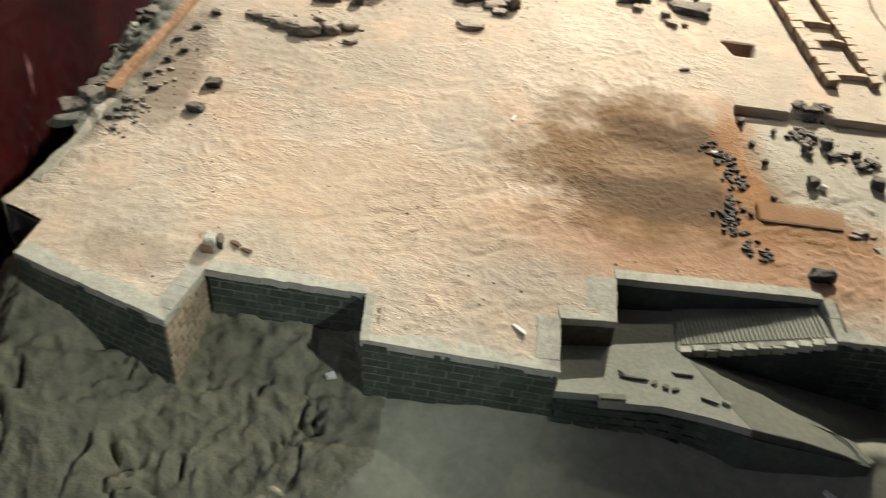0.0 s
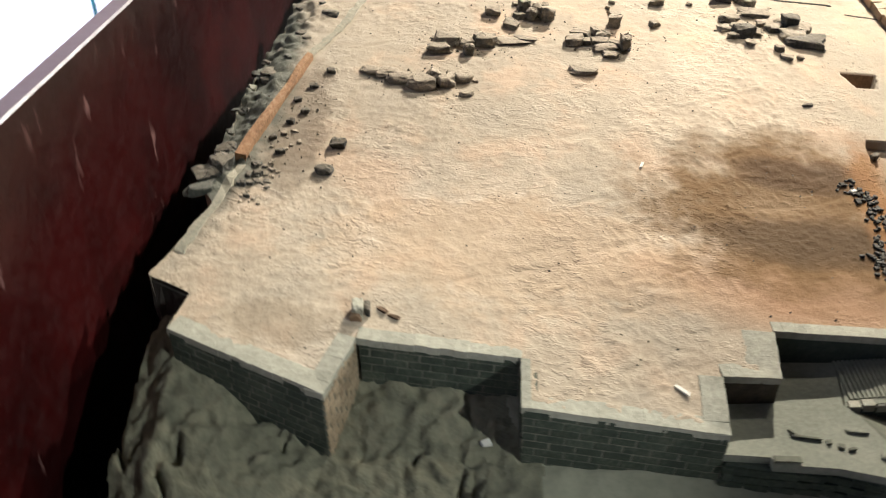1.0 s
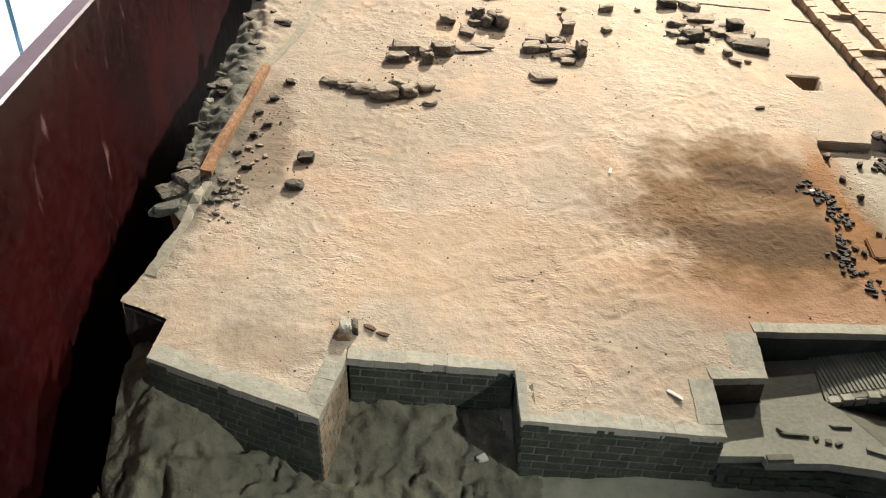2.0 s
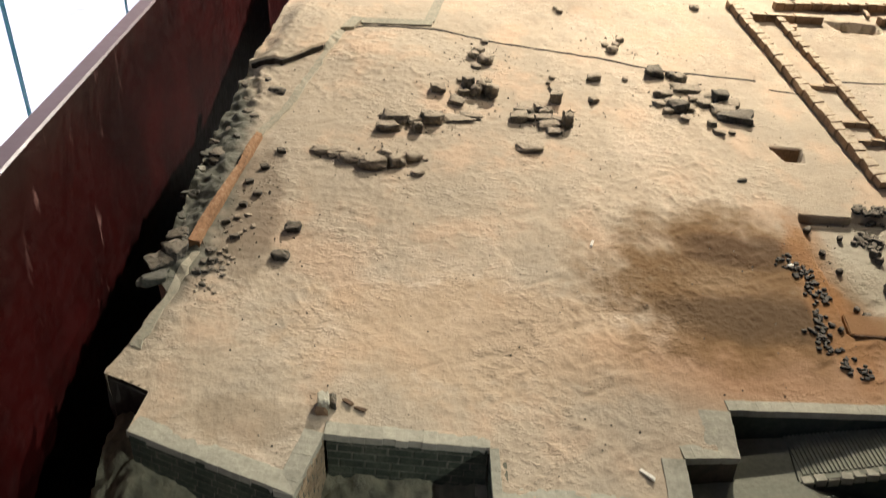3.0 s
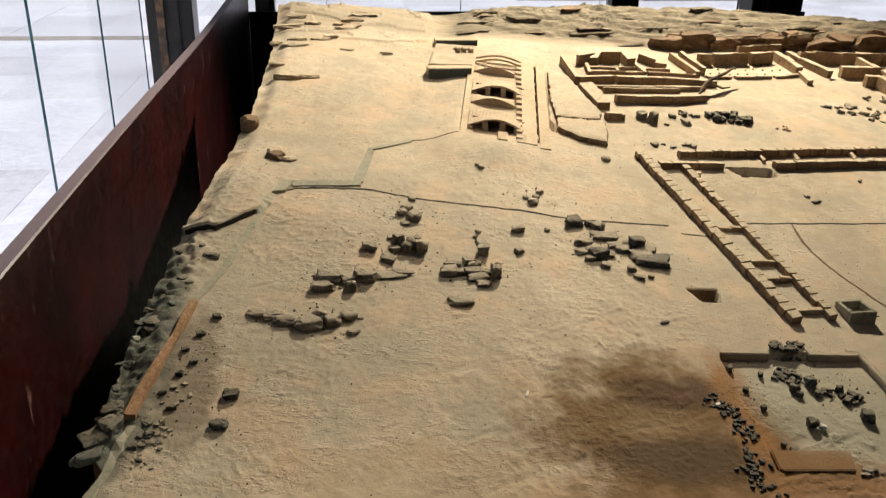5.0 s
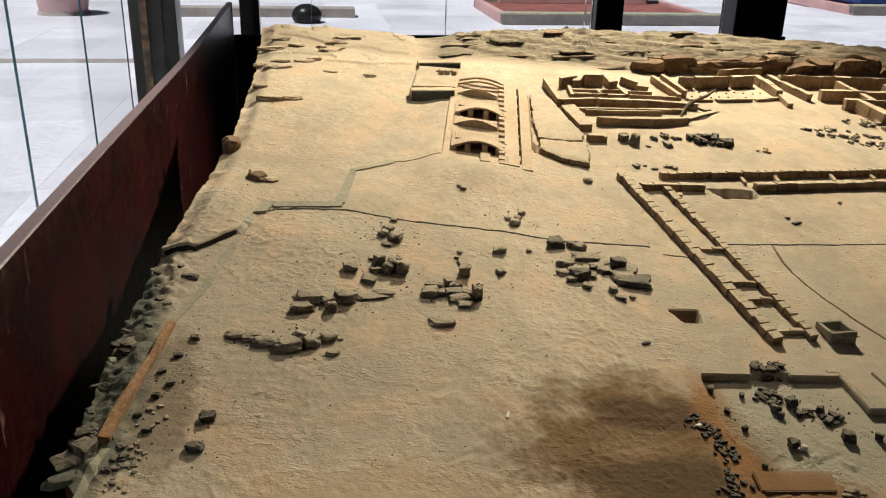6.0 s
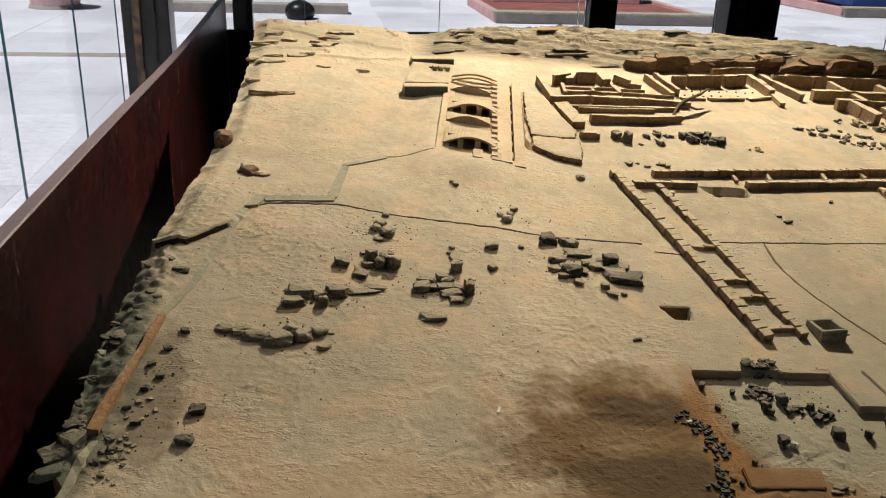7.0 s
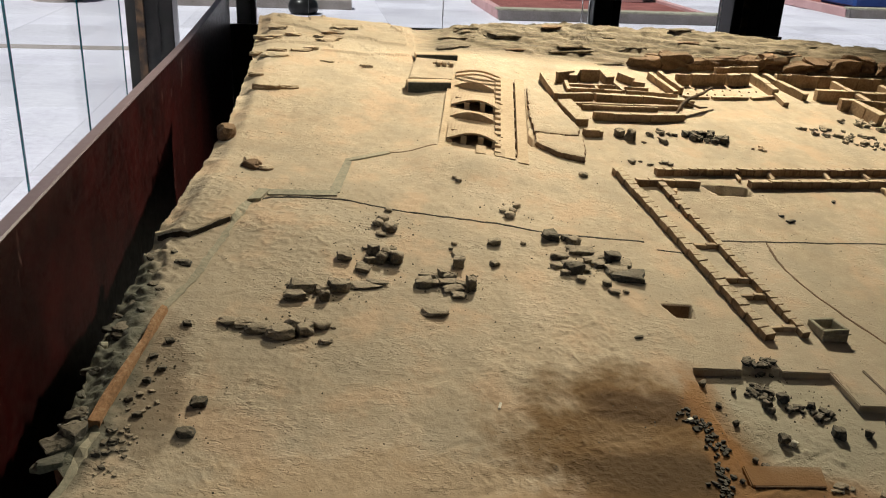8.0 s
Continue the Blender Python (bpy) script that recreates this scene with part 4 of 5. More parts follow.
for i, (x, y, a, b, c, t) in enumerate(((0.529, 1.926, 0.036, 0.029, 0.018, 0), (0.562, 1.922, 0.021, 0.016, 0.012, 18), (0.578, 1.907, 0.028, 0.025, 0.017, 28), (0.566, 1.892, 0.02, 0.012, 0.006, -10), (0.582, 1.874, 0.058, 0.029, 0.012, -10), (0.527, 1.841, 0.037, 0.022, 0.014, -8), (0.513, 1.807, 0.024, 0.019, 0.009, 20), (0.539, 1.809, 0.041, 0.021, 0.012, -30), (0.546, 1.787, 0.034, 0.027, 0.023, 15), (0.523, 1.775, 0.019, 0.013, 0.011, 0), (0.562, 1.803, 0.046, 0.016, 0.009, -22), (0.553, 1.756, 0.019, 0.013, 0.009, -10), (0.598, 1.838, 0.035, 0.017, 0.009, 12), (0.62, 1.85, 0.03, 0.015, 0.008, 20), (0.612, 1.821, 0.032, 0.023, 0.012, 5), (0.643, 1.832, 0.03, 0.027, 0.026, 10), (0.661, 1.824, 0.045, 0.031, 0.014, -3), (0.645, 1.8, 0.047, 0.033, 0.014, 2), (0.659, 1.777, 0.076, 0.038, 0.016, -3), (0.604, 1.742, 0.017, 0.013, 0.011, 0), (0.613, 1.718, 0.024, 0.012, 0.008, -25), (0.639, 1.72, 0.012, 0.008, 0.006, 0))):
    stone(x, y, a, b, c, t, 5, 180 + i, DARKSTONE if i in (0, 1, 8, 15, 18) else None, "tumbled grey slab in a broken line", G7, 0.12, sink=0.1)

# lumps near the west side and by the front edge
G8 = "dark loose lumps"
stone(-0.173, 1.346, 0.027, 0.017, 0.016, 10, 6, 220, DARKSTONE, "dark squared lump on the sand", G8, 0.06, sink=0.3)
stone(-0.186, 1.281, 0.030, 0.022, 0.018, -10, 8, 221, DARKSTONE, "dark rounded lump on the sand", G8, 0.2, sink=0.3, round_=True)
stone(0.736, 1.088, 0.032, 0.018, 0.018, 3, 2, 222, CHAR, "black squared lump on the wall top", G8, 0.08)
stone(-0.102, 1.012, 0.014, 0.024, 0.020, 4, 2, 223, COPING, "pale broken brick standing by the edge", G8, 0.08, z=plane_z(-0.1, 1.01))
stone(-0.091, 1.016, 0.010, 0.020, 0.016, 6, 4, 224, DARKSTONE, "dark broken brick by the edge", G8, 0.12)
stone(-0.104, 1.000, 0.016, 0.008, 0.012, -4, 2, 225, BROWNFACE, "reddish brick fragment by the edge", G8, 0.12)
for i, (x, y) in enumerate(((-0.072, 1.020), (-0.056, 1.010))):
    stone(x, y, 0.017, 0.005, 0.004, -35 + 8 * i, 2, 226 + i, BROWNFACE, "thin dark splinter on the sand", G8, 0.12)
stone(0.303, 0.932, 0.021, 0.0045, 0.0025, -48, 0, 230, PAPER, "pale paper scrap on the sand", "paper scraps", 0.05, "paper_scrap", 0.0)
stone(0.302, 1.362, 0.004, 0.016, 0.003, -20, 0, 231, PAPER, "pale paper scrap on the sand", "paper scraps", 0.05, "paper_scrap", 0.0)
stone(0.066, 0.905, 0.012, 0.008, 0.006, 20, 0, 232, PAPER, "crumpled pale paper scrap", "paper scraps", 0.1, "paper_scrap", 0.0, z=0.655)
stone(0.69, 0.80, 0.014, 0.006, 0.004, -50, 0, 233, PAPER, "pale paper scrap on the clay", "paper scraps", 0.05, "paper_scrap", 0.0, z=0.607)

# charred chain and rubble in the sunken room
rnd = random.Random(9)
CHAIN = ((0.623, 1.356), (0.64, 1.34), (0.65, 1.327), (0.648, 1.303), (0.646, 1.281), (0.658, 1.27), (0.633, 1.231), (0.638, 1.211), (0.622, 1.199), (0.626, 1.185), (0.627, 1.165), (0.64, 1.13), (0.664, 1.12))
for x0, y0 in CHAIN:
    for k in range(13):
        s = rnd.uniform(0.003, 0.006)
        stone(x0 + rnd.gauss(0, 0.0085), y0 + rnd.gauss(0, 0.0075), s * 1.3, s, s * 0.75, rnd.uniform(0, 180), 10, rnd.randrange(9999), CHAR, "black charred fragment beside the burnt hollow", "charred fragments", 0.18, "charred_fragment")
RUB = "rubble in the sunken room"
scatter((0.832, 1.500), 0.032, 0.020, 26, 0.012, 41, DARKSTONE, "dark tumbled rubble stone over the room's edge", RUB)
scatter((0.800, 1.435), 0.026, 0.024, 26, 0.011, 42, DARKSTONE, "dark rubble stone on the room's floor", RUB)
scatter((0.852, 1.395), 0.020, 0.012, 8, 0.012, 43, DARKSTONE, "dark rubble stone on the room's floor", RUB)
scatter((0.895, 1.378), 0.022, 0.012, 9, 0.013, 44, DARKSTONE, "dark rubble stone on the room's floor", RUB)
scatter((0.86, 1.19), 0.05, 0.025, 12, 0.018, 45, STONE, "broken slab beside the red ledge", RUB, 0.35)
for i, (x, y, s) in enumerate(((0.787, 1.310, 0.022), (0.802, 1.302, 0.014), (0.900, 1.328, 0.024), (0.798, 1.396, 0.020), (0.80, 1.383, 0.016), (0.838, 1.414, 0.022), (0.885, 1.398, 0.018), (0.752, 1.436, 0.012), (0.698, 1.452, 0.016), (0.705, 1.395, 0.011), (0.716, 1.347, 0.012), (0.712, 1.262, 0.011), (0.722, 1.247, 0.014), (0.96, 1.33, 0.016), (0.93, 1.20, 0.02), (1.02, 1.36, 0.02))):
    stone(x, y, s * 1.1, s, s * 0.95, 37 * i, 4, 260 + i, DARKSTONE if i != 1 else PAPER, "dark squared stone standing on the room's floor" if i != 1 else "pale chip beside a dark stone", RUB, 0.12)
stone(0.63, 1.345, 0.01, 0.006, 0.004, 20, 0, 280, PAPER, "pale chip on the burnt ground", "paper scraps", 0.1, "paper_scrap", 0.0)
stone(0.615, 1.568, 0.018, 0.005, 0.005, 10, 0, 281, DARKSTONE, "small dark sliver on the sand", G8, 0.1)

# far stones round the rooms
G9 = "far scattered stones"
for i, (x, y, a, b, c) in enumerate(((0.900, 2.575, 0.026, 0.02, 0.02), (0.895, 2.555, 0.024, 0.024, 0.026), (0.925, 2.535, 0.028, 0.026, 0.036), (1.000, 2.585, 0.028, 0.02, 0.012), (1.028, 2.535, 0.032, 0.022, 0.014), (0.96, 2.52, 0.012, 0.01, 0.006), (1.62, 2.28, 0.05, 0.034, 0.03), (1.193, 2.115, 0.012, 0.01, 0.006), (1.200, 2.088, 0.024, 0.012, 0.006), (1.40, 2.22, 0.014, 0.008, 0.006), (0.93, 2.2, 0.018, 0.014, 0.014))):
    stone(x, y, a, b, c, 25 * i, 4, 300 + i, STONE if i in (0, 1, 2, 3, 4) else (DARKSTONE if i in (7, 8, 9) else CLAY), "small block standing on the pale ground", G9, 0.12)
scatter((0.90, 2.370), 0.03, 0.018, 7, 0.010, 51, STONE, "small dark chip on pale ground", G9)
scatter((0.97, 2.385), 0.022, 0.012, 5, 0.012, 52, STONE, "small dark chip on pale ground", G9)
scatter((1.19, 2.595), 0.075, 0.035, 30, 0.017, 53, DARKSTONE, "dark block in a collapsed heap", "collapsed block heap", 0.9)
scatter((1.07, 2.60), 0.04, 0.014, 9, 0.014, 54, STONE, "small stone beside the collapsed heap", "collapsed block heap")
scatter((1.75, 2.70), 0.22, 0.06, 60, 0.012, 55, STONE, "loose brick rubble below the far rooms", "far brick rubble", 0.7, "rubble_brick", -20)
scatter((1.95, 2.85), 0.18, 0.06, 44, 0.015, 56, STONE, "loose brick rubble below the far rooms", "far brick rubble", 0.7, "rubble_brick")
scatter((1.42, 1.86), 0.05, 0.03, 12, 0.014, 57, DARKSTONE, "small dark stone on pale ground", G9)
scatter((1.33, 2.55), 0.03, 0.02, 5, 0.010, 58, CLAY, "pale chip on pale ground", G9)

# rocks along the west rim
G10 = "rim rocks"
rnd = random.Random(77)
for i in range(22):
    y = 1.275 + 0.55 * rnd.random()
    x = float(west_rim(y)) + rnd.uniform(0.0, 0.035 if y < 1.58 else 0.08)
    s = rnd.uniform(0.010, 0.026)
    stone(x, y, s * 1.6, s, s * 0.75, rnd.uniform(0, 180), rnd.uniform(-20, 20), 400 + i, DARKSTONE if rnd.random() < 0.6 else RIMROCK, "rough rock on the crumbling rim", G10, 0.26, "rim_rock", 0.66, round_=True)
for i, y in enumerate((1.235, 1.262, 1.318, 1.352, 1.395, 1.425, 1.455, 1.498, 1.545)):
    x = -0.318 + (y - 1.29) * 0.2 + 0.028 + 0.012 * (i % 3)
    stone(x, y, 0.013, 0.009, 0.010, 10 * (i % 4), 3, 460 + i, DARKSTONE, "small dark stone beside the orange beam", G10, 0.12, "rim_rock", 0.3)
for i, (x, y, a, b, c, t) in enumerate(((-0.358, 1.212, 0.040, 0.015, 0.012, 30), (-0.350, 1.246, 0.038, 0.026, 0.014, 24), (-0.338, 1.268, 0.034, 0.024, 0.026, 70), (-0.345, 1.325, 0.03, 0.022, 0.02, 20))):
    stone(x, y, a, b, c, t, 6, 490 + i, DARKSTONE if i else RIMROCK, "grey stone slab jutting over the rim", G10, 0.2, "rim_rock", 0.35)
stone(float(west_rim(1.50)) + 0.006, 1.50, 0.013, 0.014, 0.012, 20, 10, 498, COPING, "pale broken piece on the rim", G10, 0.2)
stone(float(west_rim(2.38)) + 0.02, 2.385, 0.05, 0.05, 0.05, 20, 10, 499, BROWNFACE, "brown boulder at the rim", G10, 0.2, round_=True)
for i, (x, y, a, b, c, t) in enumerate(((-0.142, 2.192, 0.05, 0.035, 0.028, -25), (-0.11, 2.185, 0.04, 0.03, 0.016, 20), (-0.155, 2.21, 0.02, 0.03, 0.03, 0), (-0.13, 2.72, 0.09, 0.022, 0.026, 10), (-0.07, 2.74, 0.07, 0.022, 0.018, 15), (-0.165, 2.83, 0.05, 0.022, 0.018, -10), (-0.17, 3.05, 0.06, 0.025, 0.02, 10), (-0.11, 3.06, 0.07, 0.02, 0.016, 5), (-0.03, 3.08, 0.08, 0.02, 0.014, 15), (-0.15, 3.15, 0.06, 0.02, 0.016, 0), (-0.06, 3.20, 0.06, 0.02, 0.016, 12), (0.05, 3.0, 0.05, 0.014, 0.01, 5))):
    stone(x, y, a, b, c, t, 6, 520 + i, ROOMCLAY if i else BROWNFACE, "eroded earth lump on the valley side", "valley lumps", 0.3, "earth_lump", 0.4, round_=True)

scatter((-0.268, 1.30), 0.026, 0.13, 26, 0.005, 78, LUMPSTONE, "small brown crumb of earth beside the beam", "earth crumbs", 0.5, "earth_crumb", -10)
scatter((-0.285, 1.24), 0.03, 0.05, 14, 0.007, 79, DARKSTONE, "small dark crumb of earth near the rim", "earth crumbs", 0.5, "earth_crumb", 0)

# the orange beam on the west rim
bm = bmesh.new()
prism([(-0.324, 1.292), (-0.309, 1.288), (-0.252, 1.580), (-0.261, 1.585)], lambda x, y: plane_z(x, y) - 0.03, lambda x, y: plane_z(x, y) + 0.012, bm)
bmesh.ops.subdivide_edges(bm, edges=bm.edges[:], cuts=5, use_grid_fill=True)
for v in bm.verts:
    v.co += noise.noise_vector(v.co * 60) * 0.0045
tagged(new("clay_beam", finish("clay_beam", bm, BEAM)), "long orange clay beam along the crumbling rim", "beam")


# ---- cracks and seams in the ground ----
def ribbon(name, points, width, material, label, lift=0.0012, category="crack", wobble=0.003, depth=0.004):
    """A thin uneven strip that follows the ground."""
    bm = bmesh.new()
    rows = []
    for i, ((x0, y0), (x1, y1)) in enumerate(zip(points, points[1:])):
        d = math.hypot(x1 - x0, y1 - y0)
        n = max(2, int(d / 0.012))
        nx, ny = -(y1 - y0) / d, (x1 - x0) / d
        for k in range(n + (i == len(points) - 2)):
            f = k / n
            x, y = x0 + (x1 - x0) * f, y0 + (y1 - y0) * f
            o = wobble * noise.noise(Vector((x * 30, y * 30, 3)))
            w = width * (0.75 + 0.5 * noise.noise(Vector((x * 50, y * 50, 8)))) / 2
            x, y = x + nx * o, y + ny * o
            row = []
            for s, h in ((-1, -depth), (-0.8, lift), (0.8, lift), (1, -depth)):
                px, py = x + nx * w * s, y + ny * w * s
                row.append(bm.verts.new((px, py, top(px, py) + h)))
            rows.append(row)
    for a, b in zip(rows, rows[1:]):
        for k in range(3):
            bm.faces.new((a[k], a[k + 1], b[k + 1], b[k]))
    bmesh.ops.recalc_face_normals(bm, faces=bm.faces)
    return tagged(new(name, finish(name, bm, material)), label, category)




def crack_face(points):
    """The upright face of the step at the west rim, its shade given as near-black."""
    bm = bmesh.new()
    rows = []
    for (x0, y0), (x1, y1) in zip(points, points[1:]):
        for k in range(8):
            f = k / 8
            x, y = x0 + (x1 - x0) * f, y0 + (y1 - y0) * f + 0.0015 * noise.noise(Vector((x0 * 40 + k, 2, 1)))
            lo, hi = top(x, y - 0.012) - 0.004, top(x, y + 0.012) - 0.003
            rows.append([bm.verts.new(v) for v in ((x, y - 0.002, lo), (x, y, max(hi, lo + 0.006)), (x, y + 0.004, max(hi, lo + 0.006)), (x, y + 0.004, lo))])
    for a, b in zip(rows, rows[1:]):
        for k in range(4):
            bm.faces.new((a[k], a[(k + 1) % 4], b[(k + 1) % 4], b[k]))
    bmesh.ops.recalc_face_normals(bm, faces=bm.faces)
    tagged(new("ground_crack", finish("ground_crack", bm, CRACK)), "cracked step at the west rim, shade in its near-black face", "crack")


crack_face([(-0.306, 1.833), (-0.245, 1.833), (-0.205, 1.868), (-0.165, 1.905)])
ribbon("ground_crack", [(-0.137, 1.991), (-0.090, 2.022), (0.060, 2.040), (0.211, 2.003), (0.402, 1.977), (0.541, 1.944), (0.756, 1.938)], 0.007, CRACK, "long thin dark seam across the sand")
ribbon("ground_crack", [(0.775, 1.905), (0.855, 1.895)], 0.004, CRACK, "short thin dark seam by the low wall")
ribbon("ground_crack", [(0.955, 1.965), (1.2, 1.985), (1.9, 2.05)], 0.0055, CRACK, "straight thin dark seam across pale ground")
ribbon("ground_crack", [(1.078, 1.972), (1.066, 1.89), (1.070, 1.823), (1.090, 1.736), (1.152, 1.582), (1.22, 1.48)], 0.007, BROWNFACE, "curved brown groove in pale ground")
ribbon("ground_crack", [(0.19, 2.345), (0.26, 2.350), (0.325, 2.372)], 0.006, BROWNFACE, "thin brown seam below the vaults")
ribbon("cement_seam", [(-0.262, 1.585), (-0.221, 1.680), (-0.137, 1.990)], 0.022, CEMENT, "grey cement seam along the rim", 0.002, "cement")
ribbon("cement_seam", [(-0.355, 1.09), (-0.325, 1.20), (-0.312, 1.28)], 0.020, CEMENT, "grey cement seam along the rim", 0.002, "cement")

# low cement kerbs of the north-west terrace
for corners, h in (([(-0.140, 1.990), (-0.112, 2.000), (-0.095, 2.050), (-0.118, 2.052)], 0.007), ([(-0.095, 2.030), (0.055, 2.050), (0.058, 2.075), (-0.115, 2.052)], 0.004), ([(0.038, 2.07), (0.062, 2.07), (0.098, 2.27), (0.082, 2.28)], 0.003), ([(0.085, 2.27), (0.2, 2.335), (0.198, 2.35), (0.083, 2.285)], 0.003)):
    bm = prism(corners, lambda x, y: top(x, y) - 0.02, lambda x, y: top(x, y) + h)
    tagged(new("cement_kerb", finish("cement_kerb", bm, CEMENT)), "low grey cement kerb stepping round the terrace", "kerb", "cement kerbs")


# ---- sunken room's ledges ----
def ledge(corners, h, material, label, drop=0.05, name="earth_ledge"):
    bm = prism(corners, lambda x, y: plane_z(x, y) - drop, lambda x, y: plane_z(x, y) + h)
    bmesh.ops.bevel(bm, geom=bm.edges[:], offset=0.0018, segments=2, affect="EDGES")
    return tagged(new(name, finish(name, bm, material)), label, "ledge", "room ledges")


ledge([(0.688, 1.479), (0.788, 1.479), (0.802, 1.522), (0.705, 1.520)], 0.0015, SAND, "pale earth ledge above the sunken room")
ledge([(0.868, 1.479), (0.970, 1.479), (0.985, 1.520), (0.862, 1.522)], 0.0015, SAND, "pale earth ledge above the sunken room")
ledge([(0.969, 1.488), (0.977, 1.389), (1.06, 1.389), (1.06, 1.46), (1.02, 1.50)], 0.0015, SAND, "pale earth ledge stepping down")
ledge([(1.055, 1.395), (1.6, 1.42), (1.6, 1.51), (1.04, 1.49)], 0.006, SAND, "long pale earth ledge")
ledge([(0.672, 1.196), (0.802, 1.196), (0.815, 1.240), (0.676, 1.240)], 0.0006, SAND, "reddish clay ledge with a dark front", 0.05)
# thin brown strip paints the shade on the ledge's front
bm = prism([(0.678, 1.1935), (0.798, 1.1935), (0.798, 1.1955), (0.678, 1.1955)], lambda x, y: plane_z(x, y) - 0.01, lambda x, y: plane_z(x, y) + 0.0015)
tagged(new("dark_slot", finish("dark_slot", bm, BROWNFACE)), "dark brown strip for the clay ledge's shaded front", "ledge")
# pits' brown linings
for p, q in (((0.703, 1.686), (0.766, 1.686)),):
    bm = prism([(p[0], p[1] - 0.002), (q[0], q[1] - 0.002), (q[0], q[1] + 0.002), (p[0], p[1] + 0.002)], lambda x, y: plane_z(x, y) - 0.034, lambda x, y: plane_z(x, y) - 0.001)
    tagged(new("pit_lining", finish("pit_lining", bm, BROWNFACE)), "brown back of a small open pit", "pit")
# brown floor laid over the sand to give the hole's shade
bm = prism([(0.704, 1.684), (0.766, 1.684), (0.758, 1.642), (0.724, 1.642)], lambda x, y: plane_z(x, y) - 0.06, lambda x, y: plane_z(x, y) - 0.027)
tagged(new("pit_floor", finish("pit_floor", bm, BROWNFACE)), "bottom of a small open pit, shade put into its dark brown", "pit")
scatter((0.735, 1.662), 0.022, 0.008, 6, 0.011, 61, DARKSTONE, "dark stone lying in the small pit", "pit stones")
# this pit too is darkened by an added brown floor
bm = prism([(1.036, 2.262), (1.160, 2.266), (1.162, 2.227), (1.132, 2.215), (1.064, 2.213)], lambda x, y: plane_z(x, y) - 0.06, lambda x, y: plane_z(x, y) - 0.022)
tagged(new("pit_floor", finish("pit_floor", bm, BROWNFACE)), "bottom of the pit beside the long wall, browned for its shade", "pit")
bm = prism([(1.026, 2.266), (1.168, 2.272), (1.168, 2.276), (1.026, 2.270)], lambda x, y: plane_z(x, y) - 0.034, lambda x, y: plane_z(x, y) - 0.001)
tagged(new("pit_lining", finish("pit_lining", bm, BROWNFACE)), "brown back of the pit beside the long wall", "pit")


# ---- rows of block walls ----
BLOCK_ME = [worn_block("mud_block", CLAY, s, 0.09) for s in (3, 4, 5)]
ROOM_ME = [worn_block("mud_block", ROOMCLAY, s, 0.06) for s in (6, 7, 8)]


def block_wall(p, q, width, height, label, group, block=0.03, sink=0.012, gap=0.05, jut=0.12, meshes=BLOCK_ME):
    """A low wall of mud blocks from p to q."""
    run = math.hypot(q[0] - p[0], q[1] - p[1])
    ang = math.atan2(q[1] - p[1], q[0] - p[0])
    wall = thing("mud_wall", (p[0], p[1], plane_z(*p)), label, "wall", group, turn=math.degrees(ang))
    z1 = plane_z(*q) - plane_z(*p)
    slope = math.atan2(z1, run)
    bm = prism([(0.002, -width * 0.40), (run - 0.002, -width * 0.40), (run - 0.002, width * 0.40), (0.002, width * 0.40)], lambda x, y: x / run * z1 - 0.02, lambda x, y: x / run * z1 + height * 0.82)
    part("wall_core", bm, BROWNFACE, wall)
    n = max(1, round(run / block))
    rnd = random.Random(int(run * 7e4 + p[0] * 1e3))
    for i in range(n):
        a = run / n
        x = (i + 0.5) * a
        lay(meshes[rnd.randrange(3)], "mud_block", wall, p, q, x, (0.6 * (1 if i % 2 else -1) + rnd.uniform(-0.4, 0.4)) * width * jut * 0.6, x / run * z1 + height / 2 - sink / 2 + rnd.uniform(-0.0012, 0.0012), (a * (1 - gap), width * rnd.uniform(0.92, 1.06), height + sink), slope, rnd.uniform(-0.03, 0.03))
    return wall


LONG = "long double block walls"
block_wall((0.805, 2.300), (0.889, 1.575), 0.025, 0.018, "long low wall of sandy mud blocks", LONG, 0.0245, gap=0.10, jut=0.10, meshes=ROOM_ME)
block_wall((0.905, 2.235), (0.977, 1.590), 0.019, 0.015, "second run of the double mud-block wall", LONG, 0.024, gap=0.14, jut=0.12, meshes=ROOM_ME)
block_wall((0.915, 2.306), (1.95, 2.478), 0.018, 0.018, "far run of the double mud-block wall", LONG, 0.026, gap=0.14, jut=0.12, meshes=ROOM_ME)
block_wall((0.835, 2.235), (1.02, 2.252), 0.020, 0.018, "near run of the double mud-block wall", LONG, 0.034, meshes=ROOM_ME)
block_wall((1.175, 2.272), (1.90, 2.395), 0.022, 0.019, "near run of the double mud-block wall", LONG, 0.034, meshes=ROOM_ME)
for x, y in ((0.937, 1.612), (0.925, 1.722), (0.917, 1.785), (0.903, 1.925)):
    block_wall((x - 0.032, y), (x + 0.03, y + 0.004), 0.010, 0.010, "short cross wall between the double walls", "cross walls", 0.03)
for x, y in ((1.16, 2.31), (1.27, 2.33), (1.46, 2.36), (1.60, 2.385)):
    block_wall((x, y - 0.012), (x + 0.005, y + 0.03), 0.010, 0.010, "short cross wall between the double walls", "cross walls", 0.03)


# square stone basin
def basin():
    t = thing("square_basin", (1.036, 1.612, plane_z(1.036, 1.612)), "square grey stone basin standing on pale ground", "basin", turn=2)
    w, h, k = 0.029, 0.021, 0.008
    for i, (x0, y0, x1, y1) in enumerate(((-w, -w, w, -w + k), (-w, w - k, w, w), (-w, -w + k, -w + k, w - k), (w - k, -w + k, w, w - k))):
        part("basin_side", boxed(x0 + 0.0002, y0 + 0.0002, -0.01, x1 - 0.0002, y1 - 0.0002, h, bevel=0.0015), CEMENT, t)
